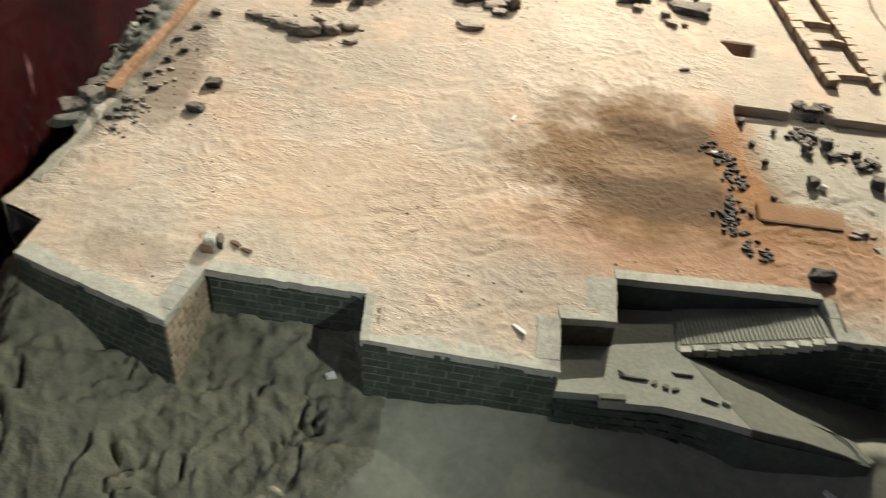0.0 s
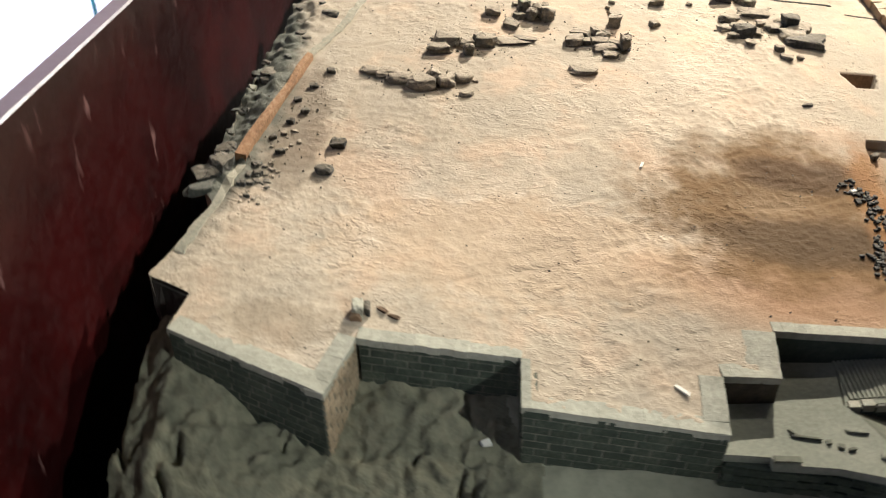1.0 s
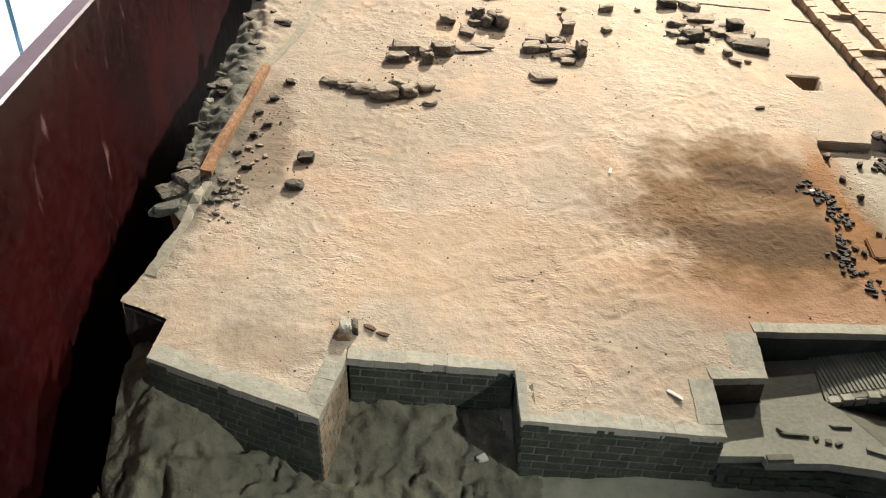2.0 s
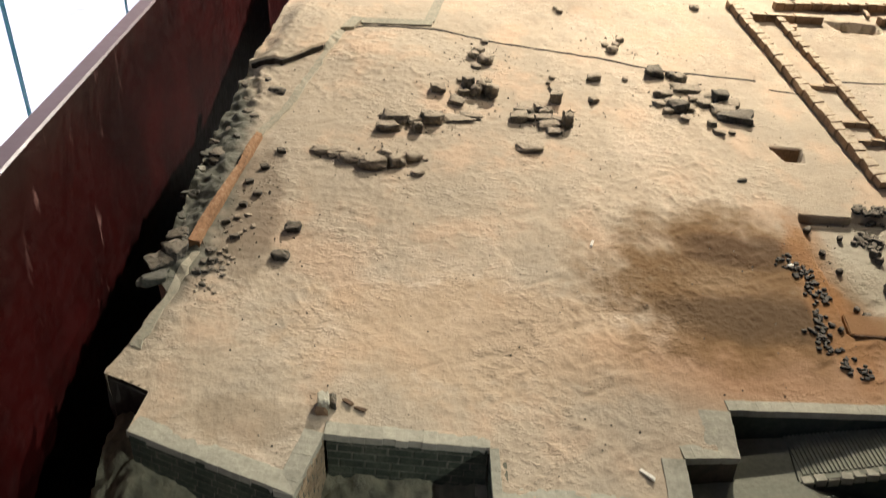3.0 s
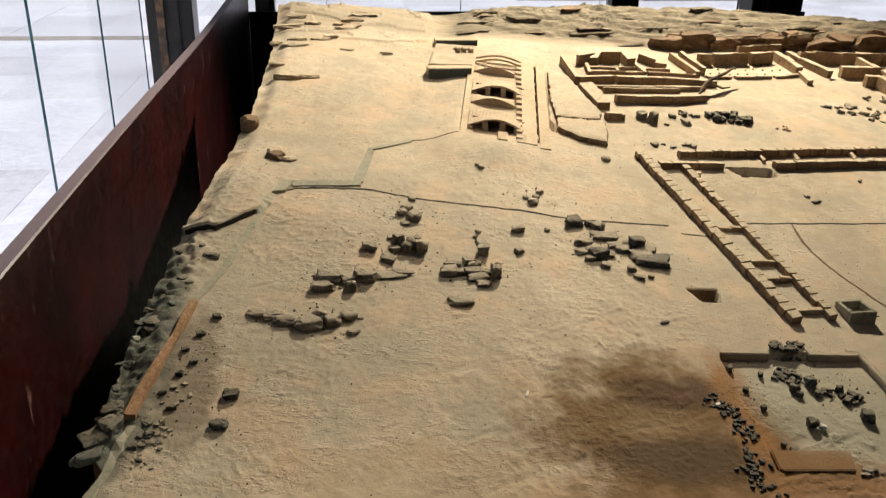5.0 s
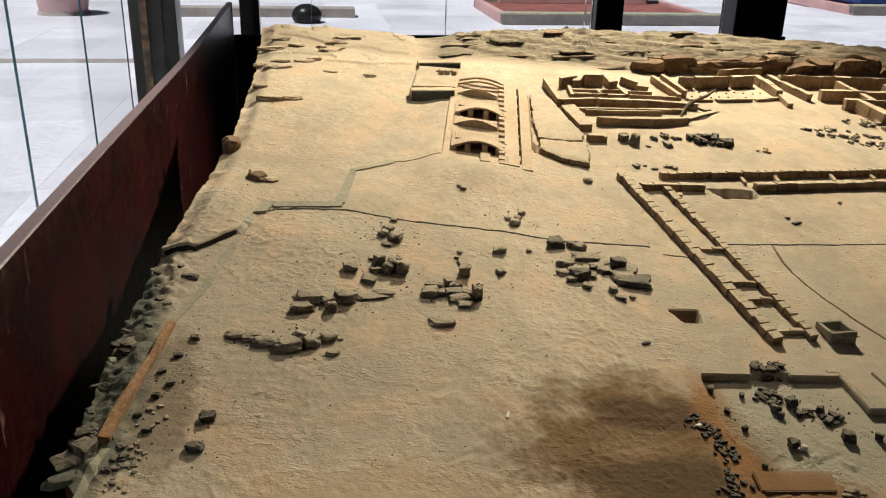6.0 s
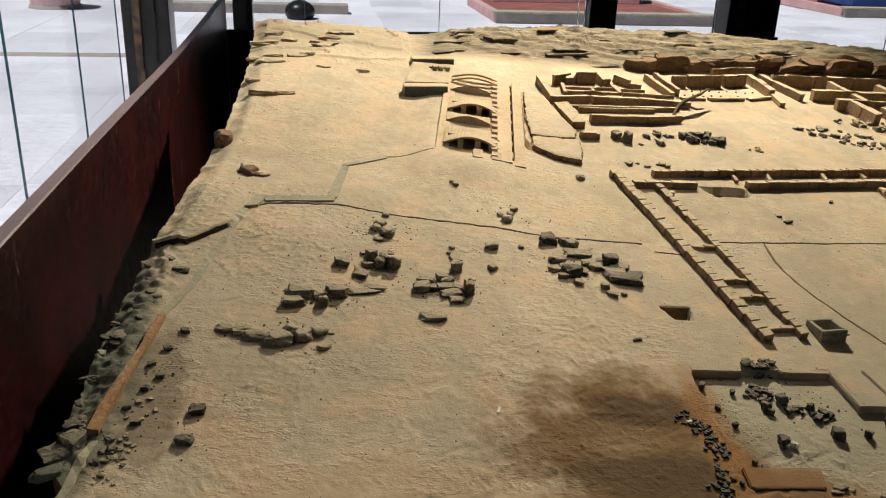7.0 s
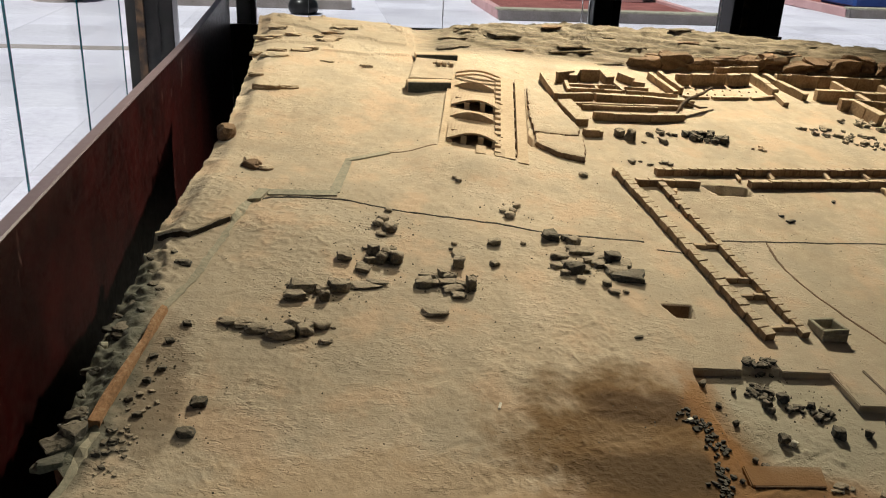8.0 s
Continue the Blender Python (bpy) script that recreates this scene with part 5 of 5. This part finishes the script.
    part("basin_rim", boxed(-w - 0.003, -w - 0.003, 0.010, w + 0.003, -w - 0.0005, 0.013, bevel=0.0008), CEMENT, t)


basin()


# ---- vaulted corridor in the north ----
def vaults():
    ax = Vector((0.115, 0.585))
    n_ax = ax.normalized()
    side = Vector((n_ax.y, -n_ax.x))
    o = Vector((0.325, 2.345))

    def at(u, v):
        p = o + n_ax * u + side * v
        return p.x, p.y

    ob = thing("vaulted_corridor", (0.45, 2.6, plane_z(0.45, 2.6)), "long sandy mud-brick corridor with open vaulted bays", "building")
    inv = Matrix.Translation((-0.45, -2.6, -plane_z(0.45, 2.6)))
    T = 0.040
    up = lambda h: (lambda x, y: plane_z(x, y) + h)
    slab = lambda u0, v0, u1, v1, h0, h1: prism([at(u0, v0), at(u0, v1), at(u1, v1), at(u1, v0)], up(h0), up(h1))
    # side wall tops and the low deck between
    part("west_wall", slab(0.0, 0.0, 0.60, 0.035, -0.03, T * 0.22), CLAY, ob, at=inv)
    part("deck", slab(0.02, 0.036, 0.60, 0.165, -0.03, 0.008), CLAY, ob, at=inv)
    part("middle_wall", slab(-0.02, 0.166, 0.60, 0.205, -0.03, T * 0.52), CLAY, ob, at=inv)
    part("east_wall", slab(-0.03, 0.212, 0.62, 0.240, -0.03, T * 0.45), CLAY, ob, at=inv)
    rnd = random.Random(3)
    for i in range(15):
        u = 0.0 + i * 0.04
        bm = slab(u, 0.150, u + 0.020, 0.1655, 0.0, T * 0.62)
        part("wall_tooth", bm, CLAY, ob, at=inv)
        if i % 2 == 0:
            # brown slab in place of a niche's shade
            part("wall_niche", slab(u + 0.006, 0.2055, u + 0.018, 0.2095, 0.0, T * 0.50), BROWNFACE, ob, at=inv)
    # four vault covers with openings to the south, humped across the corridor
    for k, (u0, u1, posts) in enumerate(((0.055, 0.190, True), (0.230, 0.292, False), (0.305, 0.43, True), (0.485, 0.53, False), (0.56, 0.572, False), (0.595, 0.607, False))):
        bm = bmesh.new()
        solid = k in (1, 3)
        v0, v1, seg = (0.020, 0.145, 16) if solid else (0.020, 0.178, 16)
        hump = 0.016 if solid else (0.024 if k < 4 else 0.016)
        rows = []
        for i in range(seg + 1):
            f = i / seg
            v = v0 + (v1 - v0) * f
            h = (0.012 + 0.006 * f if solid else T * 0.45) + hump * math.sin(math.pi * f) ** 1.1
            ring = []
            for u, hh in ((u0, h), (u1, 0.013 if u1 - u0 > 0.04 else h), (u1, 0.006 if u1 - u0 > 0.04 else h - 0.008), (u0 + (0 if solid else 0.004), 0.0 if solid else h - 0.007)):
                x, y = at(u, v)
                ring.append(bm.verts.new((x, y, plane_z(x, y) + hh)))
            rows.append(ring)
        for a, b in zip(rows, rows[1:]):
            for j in range(4):
                bm.faces.new((a[j], b[j], b[(j + 1) % 4], a[(j + 1) % 4]))
        bm.faces.new(rows[0])
        bm.faces.new(rows[-1][::-1])
        bmesh.ops.recalc_face_normals(bm, faces=bm.faces)
        part("vault_cover", bm, CLAY, ob, at=inv)
        if posts:
            # brown backing helps the roof's shade darken the open bay
            part("vault_back", slab(u0 + 0.052, 0.030, u0 + 0.056, 0.172, 0.0, T * 0.45 + 0.004), BROWNFACE, ob, at=inv, label="brown sheet for the dark of the recess")
        if posts:
            for v, top_h in ((0.028, 0.016), (0.066, 0.030), (0.112, 0.034), (0.150, 0.028), (0.172, 0.018)):
                part("vault_post", slab(u0 - 0.0035, v - 0.0075, u0 + 0.030, v + 0.0075, 0.0, top_h), CLAY, ob, at=inv)
    # stub ends below the first vault
    for v in (0.115, 0.165):
        part("stub", slab(-0.02, v - 0.014, 0.03, v + 0.012, -0.02, 0.022), CLAY, ob, at=inv)


vaults()


def tomb(x0, y0, x1, y1, h, label):
    t = thing("walled_pit", ((x0 + x1) / 2, y0, plane_z((x0 + x1) / 2, y0)), label, "tomb", "walled pits")
    z = plane_z((x0 + x1) / 2, y0)
    c = Matrix.Translation((-(x0 + x1) / 2, -y0, -z))
    part("pit_front", boxed(x0, y0, z - 0.05, x1, y0 + 0.004, z + h), SLATE, t, "dark grey front face", at=c)
    part("pit_top", boxed(x0 - 0.002, y0 + 0.004, z - 0.02, x1 + 0.002, y0 + 0.05, z + h + 0.002, bevel=0.002), CLAY, t, at=c)
    return t


tomb(0.293, 2.795, 0.425, 2.85, 0.020, "sandy pit wall with a dark flat front")
tomb(0.350, 3.090, 0.490, 3.165, 0.012, "far sandy pit wall with a dark flat front")
ledge([(0.30, 2.85), (0.44, 2.87), (0.475, 3.05), (0.345, 3.05)], 0.012, SAND, "sandy raised floor between the pits", name="raised_floor")
for i, x in enumerate((0.405, 0.425, 0.448)):
    bm = boxed(x, 2.975 + 0.003 * i, plane_z(x, 2.98), x + 0.012, 3.01 + 0.003 * i, plane_z(x, 3.0) + 0.022, bevel=0.002)
    tagged(new("small_pillar", finish("small_pillar", bm, CLAY)), "small sandy pillar between two pits", "pillar", "small pillars")
    # solid brown block, painted shade for the gap between pillars
    bm = boxed(x - 0.01, 3.0 + 0.003 * i, plane_z(x, 3.0) + 0.004, x - 0.0002, 3.012, plane_z(x, 3.0) + 0.016)
    tagged(new("dark_opening", finish("dark_opening", bm, BROWNFACE)), "brown block standing for the dark between small pillars", "opening", "dark openings")

# rock benches east of the corridor, with a narrow gully beside them
for corners, h in (([(0.626, 2.512), (0.700, 2.500), (0.756, 2.508), (0.772, 2.56), (0.752, 2.70), (0.742, 2.83), (0.705, 2.865), (0.680, 2.855), (0.646, 2.67)], 0.012), ([(0.612, 2.425), (0.655, 2.368), (0.728, 2.342), (0.745, 2.40), (0.760, 2.485), (0.700, 2.482), (0.624, 2.488)], 0.016)):
    bm = bmesh.new()
    n = len(corners)
    ring = []
    for (xa, ya), (xb, yb) in zip(corners, corners[1:] + corners[:1]):
        m = max(2, int(math.hypot(xb - xa, yb - ya) / 0.007))
        ring += [(xa + (xb - xa) * k / m, ya + (yb - ya) * k / m) for k in range(m)]
    mx, my = sum(p[0] for p in ring) / len(ring), sum(p[1] for p in ring) / len(ring)
    levels = []
    for depth, grow in ((-0.05, 0.0), (-0.02, 0.002), (-0.004, -0.003), (h * 0.5, 0.003), (h, -0.001), (h + 0.002, -0.010), (h + 0.003, -0.03)):
        lv = []
        for x, y in ring:
            d = math.hypot(x - mx, y - my)
            o = 0.006 * noise.noise(Vector((x * 60, y * 60, depth * 30))) + 0.003 * noise.noise(Vector((x * 170, y * 170, depth * 90))) + grow
            px, py = x + (x - mx) / d * o, y + (y - my) / d * o
            lv.append(bm.verts.new((px, py, plane_z(px, py) + depth + 0.001 * noise.noise(Vector((px * 90, py * 90, 4))))))
        levels.append(lv)
    for lo, hi in zip(levels, levels[1:]):
        for k in range(len(lo)):
            bm.faces.new((lo[k], lo[(k + 1) % len(lo)], hi[(k + 1) % len(lo)], hi[k]))
    bm.faces.new(levels[-1])
    bmesh.ops.recalc_face_normals(bm, faces=bm.faces)
    # steep sides get brown for their shade, tops keep the sand
    for f in bm.faces:
        f.material_index = 0 if f.normal.z > 0.55 else 1
    me = finish("rock_bench", bm, SAND)
    me.materials.append(BROWNFACE)
    tagged(new("rock_bench", me), "rough sandy rock bench with a steep ragged front", "rock", "rock benches")
# ---- rooms in the north-east ----
RM = "far room walls"
for p, q, w, h in (((0.759, 2.979), (0.761, 2.79), 0.016, 0.03), ((0.768, 2.801), (0.892, 2.835), 0.026, 0.026), ((0.902, 2.832), (1.066, 2.855), 0.026, 0.026), ((1.07, 2.856), (1.25, 2.867), 0.026, 0.024), ((0.827, 2.923), (1.009, 2.952), 0.01, 0.018),
                   ((0.832, 2.885), (1.014, 2.907), 0.012, 0.02), ((1.015, 2.996), (1.028, 2.916), 0.012, 0.018), ((1.043, 2.95), (1.129, 2.962), 0.012, 0.016), ((1.035, 2.912), (1.222, 2.93), 0.012, 0.018), ((0.836, 2.957), (0.825, 2.873), 0.012, 0.02),
                   ((0.935, 2.957), (0.934, 2.915), 0.01, 0.016), ((0.809, 2.972), (0.874, 3.008), 0.012, 0.04), ((0.865, 2.973), (0.897, 3.044), 0.03, 0.034), ((0.9, 3.003), (0.971, 3.024), 0.012, 0.044), ((0.997, 3.067), (1.0, 2.986), 0.03, 0.036),
                   ((1.051, 3.061), (1.094, 3.015), 0.016, 0.03), ((1.087, 3.011), (1.132, 3.01), 0.02, 0.02), ((1.182, 3.103), (1.217, 2.932), 0.018, 0.028), ((1.226, 3.123), (1.251, 2.964), 0.016, 0.03), ((0.779, 2.761), (0.795, 2.603), 0.045, 0.026),
                   ((0.834, 2.746), (1.1, 2.788), 0.012, 0.016), ((0.783, 2.761), (1.198, 2.823), 0.016, 0.014), ((0.85, 2.67), (1.033, 2.695), 0.024, 0.026), ((1.037, 2.695), (1.164, 2.732), 0.024, 0.024), ((0.781, 2.535), (0.825, 2.543), 0.028, 0.022),
                   ((0.832, 2.564), (0.827, 2.531), 0.02, 0.02), ((1.27, 3.066), (1.321, 3.077), 0.018, 0.044), ((1.331, 3.079), (1.472, 3.11), 0.018, 0.046), ((1.486, 3.114), (1.587, 3.153), 0.018, 0.046), ((1.461, 3.17), (1.661, 3.239), 0.014, 0.05),
                   ((1.253, 2.939), (1.345, 2.953), 0.018, 0.01), ((1.361, 2.956), (1.507, 2.986), 0.018, 0.01), ((1.524, 2.99), (1.631, 3.028), 0.018, 0.01), ((1.618, 3.193), (1.639, 3.039), 0.026, 0.036), ((1.639, 3.037), (1.635, 2.946), 0.022, 0.02),
                   ((1.681, 3.22), (1.753, 3.031), 0.028, 0.03),
                   ((1.70, 3.17), (2.5, 3.28), 0.018, 0.050), ((1.80, 3.05), (2.5, 3.13), 0.018, 0.045), ((1.85, 2.97), (2.6, 3.05), 0.020, 0.045), ((1.94, 3.18), (1.98, 3.0), 0.02, 0.04), ((2.15, 3.2), (2.2, 3.04), 0.02, 0.04), ((2.35, 3.2), (2.4, 3.06), 0.02, 0.04), ((1.90, 2.96), (1.93, 2.84), 0.03, 0.05), ((2.02, 2.95), (2.05, 2.85), 0.03, 0.04)):
    block_wall(p, q, w, h * 0.9, "sandy mud-brick wall of a far room", RM, 0.062, gap=0.01, jut=0.06, meshes=ROOM_ME)
# holes of vanished posts in the pillar hall
for i in range(26):
    r, c = divmod(i, 9)
    x = 1.285 + c * 0.036 + r * 0.012
    y = 2.985 + r * 0.05 + c * 0.0045 + 0.006 * math.sin(i * 2.3)
    bm = bmesh.new()
    bmesh.ops.create_cone(bm, cap_ends=True, segments=8, radius1=0.0045, radius2=0.0035, depth=0.006, matrix=Matrix.Translation((x, y, top(x, y) + 0.0005)))
    tagged(new("post_stump", finish("post_stump", bm, BROWNFACE)), "small round dark post stump in the hall", "stump", "post stumps")

# fallen branch
def branch(points, r):
    cu = bpy.data.curves.new("branch", "CURVE")
    cu.dimensions, cu.bevel_depth, cu.bevel_resolution = "3D", r, 2
    for line in points:
        sp = cu.splines.new("POLY")
        sp.points.add(len(line) - 1)
        for pt, (x, y, h, k) in zip(sp.points, line):
            pt.co, pt.radius = (x, y, top(x, y) + h, 1), k
    cu.materials.append(TWIG)
    return tagged(new("dry_branch", cu), "dark dry branch lying over a far wall", "branch")


branch([[(1.13, 2.72, 0.008, 0.7), (1.17, 2.765, 0.036, 1.0), (1.20, 2.80, 0.042, 1.0), (1.28, 2.86, 0.05, 0.9), (1.33, 2.90, 0.06, 0.5)], [(1.20, 2.79, 0.036, 0.7), (1.25, 2.80, 0.02, 0.6), (1.29, 2.835, 0.012, 0.4)]], 0.006)

# bedded rock slabs of the north bank
rnd = random.Random(12)
for i in range(38):
    x = rnd.uniform(0.45, 2.5)
    y = 3.17 + 0.26 * rnd.random() + 0.02 * x
    s = rnd.uniform(0.05, 0.15)
    stone(x, y, s * 0.8, 0.016 + 0.016 * rnd.random(), 0.010 + 0.006 * rnd.random(), rnd.uniform(-2, 14), rnd.uniform(-4, 4), 600 + i, BANKROCK if rnd.random() < 0.8 else BROWNFACE, "layered sandy rock slab in the north bank", "bank slabs", 0.3, "rock_slab", 0.6, round_=True)
for i in range(14):
    x = 1.22 + i * 0.105
    stone(x, 3.235 + 0.012 * i + 0.01 * math.sin(i * 3), 0.11, 0.05, 0.05 + 0.012 * math.sin(i * 1.7), 8, 3, 660 + i, BROWNFACE, "dark undercut rock at the foot of the bank", "bank slabs", 0.28, "rock_slab", 0.35, round_=True)

for i in range(11):
    x = -0.16 + 0.36 * rnd.random() ** 1.3
    y = 2.98 + 0.34 * rnd.random()
    stone(x, y, rnd.uniform(0.03, 0.08), 0.022, 0.016, rnd.uniform(-6, 22), rnd.uniform(-4, 4), 700 + i, SAND, "eroded sandy ledge of the north-west corner", "bank ledges", 0.3, "rock_ledge", 0.5)

# small pebbles and crumbs over the sand, too many to count
def crumbs():
    rnd = np.random.RandomState(4)
    verts, faces = [], []
    heaps = ((-0.06, 1.54), (0.01, 1.66), (0.12, 1.79), (0.16, 1.94), (0.27, 1.71), (0.60, 1.83), (-0.28, 1.3), (-0.27, 1.45), (0.82, 1.47), (0.87, 1.39), (0.46, 2.04))
    for i in range(3600):
        x, y = rnd.uniform(-0.32, 1.3), rnd.uniform(0.9, 3.1)
        if i > 2400:
            hx, hy = heaps[i % len(heaps)]
            x, y = hx + rnd.normal(0, 0.05), hy + rnd.normal(0, 0.03)
        if not inside(x, y, FRONT) or x < west_rim(y) + 0.01:
            continue
        s = 0.0007 + (0.0022 if i < 2400 else 0.0036) * rnd.rand() ** 3
        z = top(x, y)
        b = len(verts)
        a = rnd.uniform(0, 3)
        for k in range(4):
            verts.append((x + s * math.cos(a + k * 1.57), y + s * math.sin(a + k * 1.57) * 0.8, z - s * 0.3))
        verts.append((x + s * 0.2, y, z + s * rnd.uniform(0.5, 1.0)))
        faces += [(b + k, b + (k + 1) % 4, b + 4) for k in range(4)]
    me = bpy.data.meshes.new("crumbs")
    me.from_pydata(verts, [], faces)
    me.materials.append(STONE)
    tagged(new("sand_crumbs", me), "tiny stone crumbs strewn over the sand", "crumbs", kind="stuff")


crumbs()


# ---- pavilion: posts, glass, lamps ----
def post(name, x0, y0, x1, y1, streaked=False):
    t = thing(name, ((x0 + x1) / 2, (y0 + y1) / 2, 0), "black square steel pavilion post" if not streaked else "black steel corner post with a gold-brown reflection strip", "post", "pavilion posts")
    cx, cy = (x0 + x1) / 2, (y0 + y1) / 2
    part("post_shaft", boxed(x0 - cx, y0 - cy, 0, x1 - cx, y1 - cy, 3.1, bevel=0.006), STEEL, t)
    part("base_plate", boxed(x0 - cx - 0.04, y0 - cy - 0.04, 0, x1 - cx + 0.04, y1 - cy + 0.04, 0.02, bevel=0.003), STEEL, t)
    if streaked:
        # thin added strip carries the gold reflection as colour
        part("glint_strip", boxed(x0 - cx + 0.065, y0 - cy - 0.012, 0, x0 - cx + 0.115, y0 - cy - 0.001, 3.1, bevel=0.002), GOLDGLINT, t, "gold-brown strip standing for a reflection")
    part("side_strip", boxed(x0 - cx + 0.66 * (x1 - x0), y0 - cy - 0.01, 0, x0 - cx + 0.70 * (x1 - x0), y0 - cy - 0.001, 3.1), STEEL, t)
    return t


GY, GX = 6.10, -1.20
post("steel_post", -1.165, 6.0, -0.875, 6.24, True)
post("steel_post", -0.478, 6.0, -0.355, 6.12)
post("steel_post", 1.895, 6.0, 2.086, 6.14)
post("steel_post", 2.898, 6.0, 3.27, 6.24, True)


def pane(name, x0, y0, x1, y1):
    t = thing(name, ((x0 + x1) / 2, (y0 + y1) / 2, 0.05), "tall clear glass pane with a dark green edge", "glass pane", "glass panes")
    cx, cy = (x0 + x1) / 2, (y0 + y1) / 2
    ob = part("pane", boxed(x0 - cx, y0 - cy, 0, x1 - cx, y1 - cy, 3.0), GLASS, t)
    ob.visible_shadow = False
    return ob


for y0, y1 in ((0.56, 1.66), (1.67, 2.765), (2.775, 3.875), (3.885, 4.98), (4.99, 5.99)):
    sheet = pane("glass_pane", GX - 0.006, y0, GX + 0.006, y1)
    part("glass_edge", boxed(-0.0065, (y1 - y0) / 2 + 0.0004, 0, 0.0065, (y1 - y0) / 2 + 0.0085, 3.0), GLASSEDGE, sheet, "dark teal polished edge")
for x0, x1 in ((-0.86, -0.485), (-0.35, -0.024), (-0.018, 0.872), (0.88, 1.84), (1.848, 1.89), (2.09, 2.85), (3.28, 4.2)):
    sheet = pane("glass_pane", x0, GY - 0.005, x1, GY + 0.005)
    part("seal", boxed((x1 - x0) / 2 + 0.0005, -0.004, 0, (x1 - x0) / 2 + 0.0045, 0.004, 3.0), SEAL, sheet, "white silicone seal")

for x, y, _ in LAMPS:
    t = thing("ceiling_lamp", (x, y, 3.1), "small round ceiling spotlight", "lamp", "ceiling lamps")
    bm = bmesh.new()
    bmesh.ops.create_cone(bm, cap_ends=True, segments=24, radius1=0.06, radius2=0.05, depth=0.06, matrix=Matrix.Translation((0, 0, -0.031)))
    housing = part("housing", bm, STEEL, t)
    bm = bmesh.new()
    bmesh.ops.create_cone(bm, cap_ends=True, segments=24, radius1=0.045, radius2=0.045, depth=0.006, matrix=Matrix.Translation((0, 0, -0.066)))
    part("lens", bm, GLOW, housing)


# ---- plaza beyond the glass ----
TILE = finish("paving_slab", boxed(-0.4492, -0.4492, -0.05, 0.4492, 0.4492, 0.0, bevel=0.0015), PAVING)
plaza = thing("pavement", (0, 0, 0), "pale square stone paving slabs of the plaza", "pavement", kind="structure")
for i in range(-8, 13):
    for j in range(0, 17):
        x, y = i * 0.9 - 0.3, 1.2 + j * 0.9
        if x > -1.0 and y < 6.6:
            continue
        ob = new("paving_slab", TILE)
        ob.parent = plaza
        ob.matrix_basis = pose(x, y, 0.001 * ((i * 7 + j * 3) % 3) - 0.001)
# drainage strip along the paving
bm = boxed(-9, 9.75, -0.02, -1.2, 9.98, 0.006, bevel=0.004)
tagged(new("road_gutter", finish("road_gutter", bm, KERB)), "grey stone gutter strip in the plaza", "gutter", kind="structure")


def planter(x0, y0, x1, y1, label):
    t = thing("planter_bed", ((x0 + x1) / 2, (y0 + y1) / 2, 0), label, "planter", "planter beds")
    cx, cy = (x0 + x1) / 2, (y0 + y1) / 2
    X, Y = (x1 - x0) / 2, (y1 - y0) / 2
    front = part("front_kerb", boxed(-X, -Y, 0, X, -Y + 0.12, 0.15, bevel=0.008), KERB, t)
    part("back_kerb", boxed(-X, Y - 0.12, 0, X, Y, 0.15, bevel=0.008), KERB, t)
    part("side_kerb", boxed(-X, -Y + 0.121, 0, -X + 0.12, Y - 0.121, 0.15, bevel=0.008), PINK, t)
    part("side_kerb", boxed(X - 0.12, -Y + 0.121, 0, X, Y - 0.121, 0.15, bevel=0.008), PINK, t)
    part("coping", boxed(-X - 0.05, -Y - 0.04, 0.151, X + 0.05, -Y + 0.14, 0.185, bevel=0.008), COPING, front, "pale coping slab")
    part("soil", boxed(-X + 0.121, -Y + 0.121, 0, X - 0.121, Y - 0.121, 0.10), REDEARTH, t, "dark red soil")
    part("bed_wall", boxed(-X + 0.4, Y - 0.30, 0.1, X - 0.4, Y - 0.13, 0.9, bevel=0.01), PINK, t, "pink rendered wall")
    return t


planter(2.75, 13.1, 6.2, 15.6, "stone-edged planter bed with pink side walls")
planter(9.4, 14.7, 13.0, 17.5, "stone-edged planter bed with blue cover")
bm = boxed(9.9, 15.4, 0.1, 12.5, 16.6, 0.5, bevel=0.05)
tagged(new("blue_cover", finish("blue_cover", bm, BLUE)), "blue plastic cover lying over the planter", "cover")
# black round dome, taken for a planter pot
bm = bmesh.new()
bmesh.ops.create_uvsphere(bm, u_segments=24, v_segments=12, radius=0.22, matrix=Matrix.Translation((-0.13, 13.3, 0.10)) @ Matrix.Diagonal((1, 1, 0.75, 1)))
bmesh.ops.delete(bm, geom=[v for v in bm.verts if v.co.z < 0.0], context="VERTS")
tagged(new("domed_pot", finish("domed_pot", bm, STEEL, True)), "black domed planter pot on the plaza", "lamp")
bm = boxed(-2.4, 13.9, 0, 0.6, 14.2, 0.14, bevel=0.01)
tagged(new("kerb_stone", finish("kerb_stone", bm, KERB)), "low grey kerb stone across the plaza", "kerb")


def tub(x, y):
    t = thing("flower_tub", (x, y, 0), "faded orange stone flower tub on the plaza", "planter")
    bm = bmesh.new()
    bmesh.ops.create_cone(bm, cap_ends=True, segments=28, radius1=0.34, radius2=0.42, depth=0.45, matrix=Matrix.Translation((0, 0, 0.27)))
    part("tub_body", bm, PINK, t, smooth_shade=False)
    bm = bmesh.new()
    bmesh.ops.create_cone(bm, cap_ends=True, segments=28, radius1=0.38, radius2=0.36, depth=0.05, matrix=Matrix.Translation((0, 0, 0.026)))
    part("tub_foot", bm, KERB, t)


tub(-3.75, 14.2)
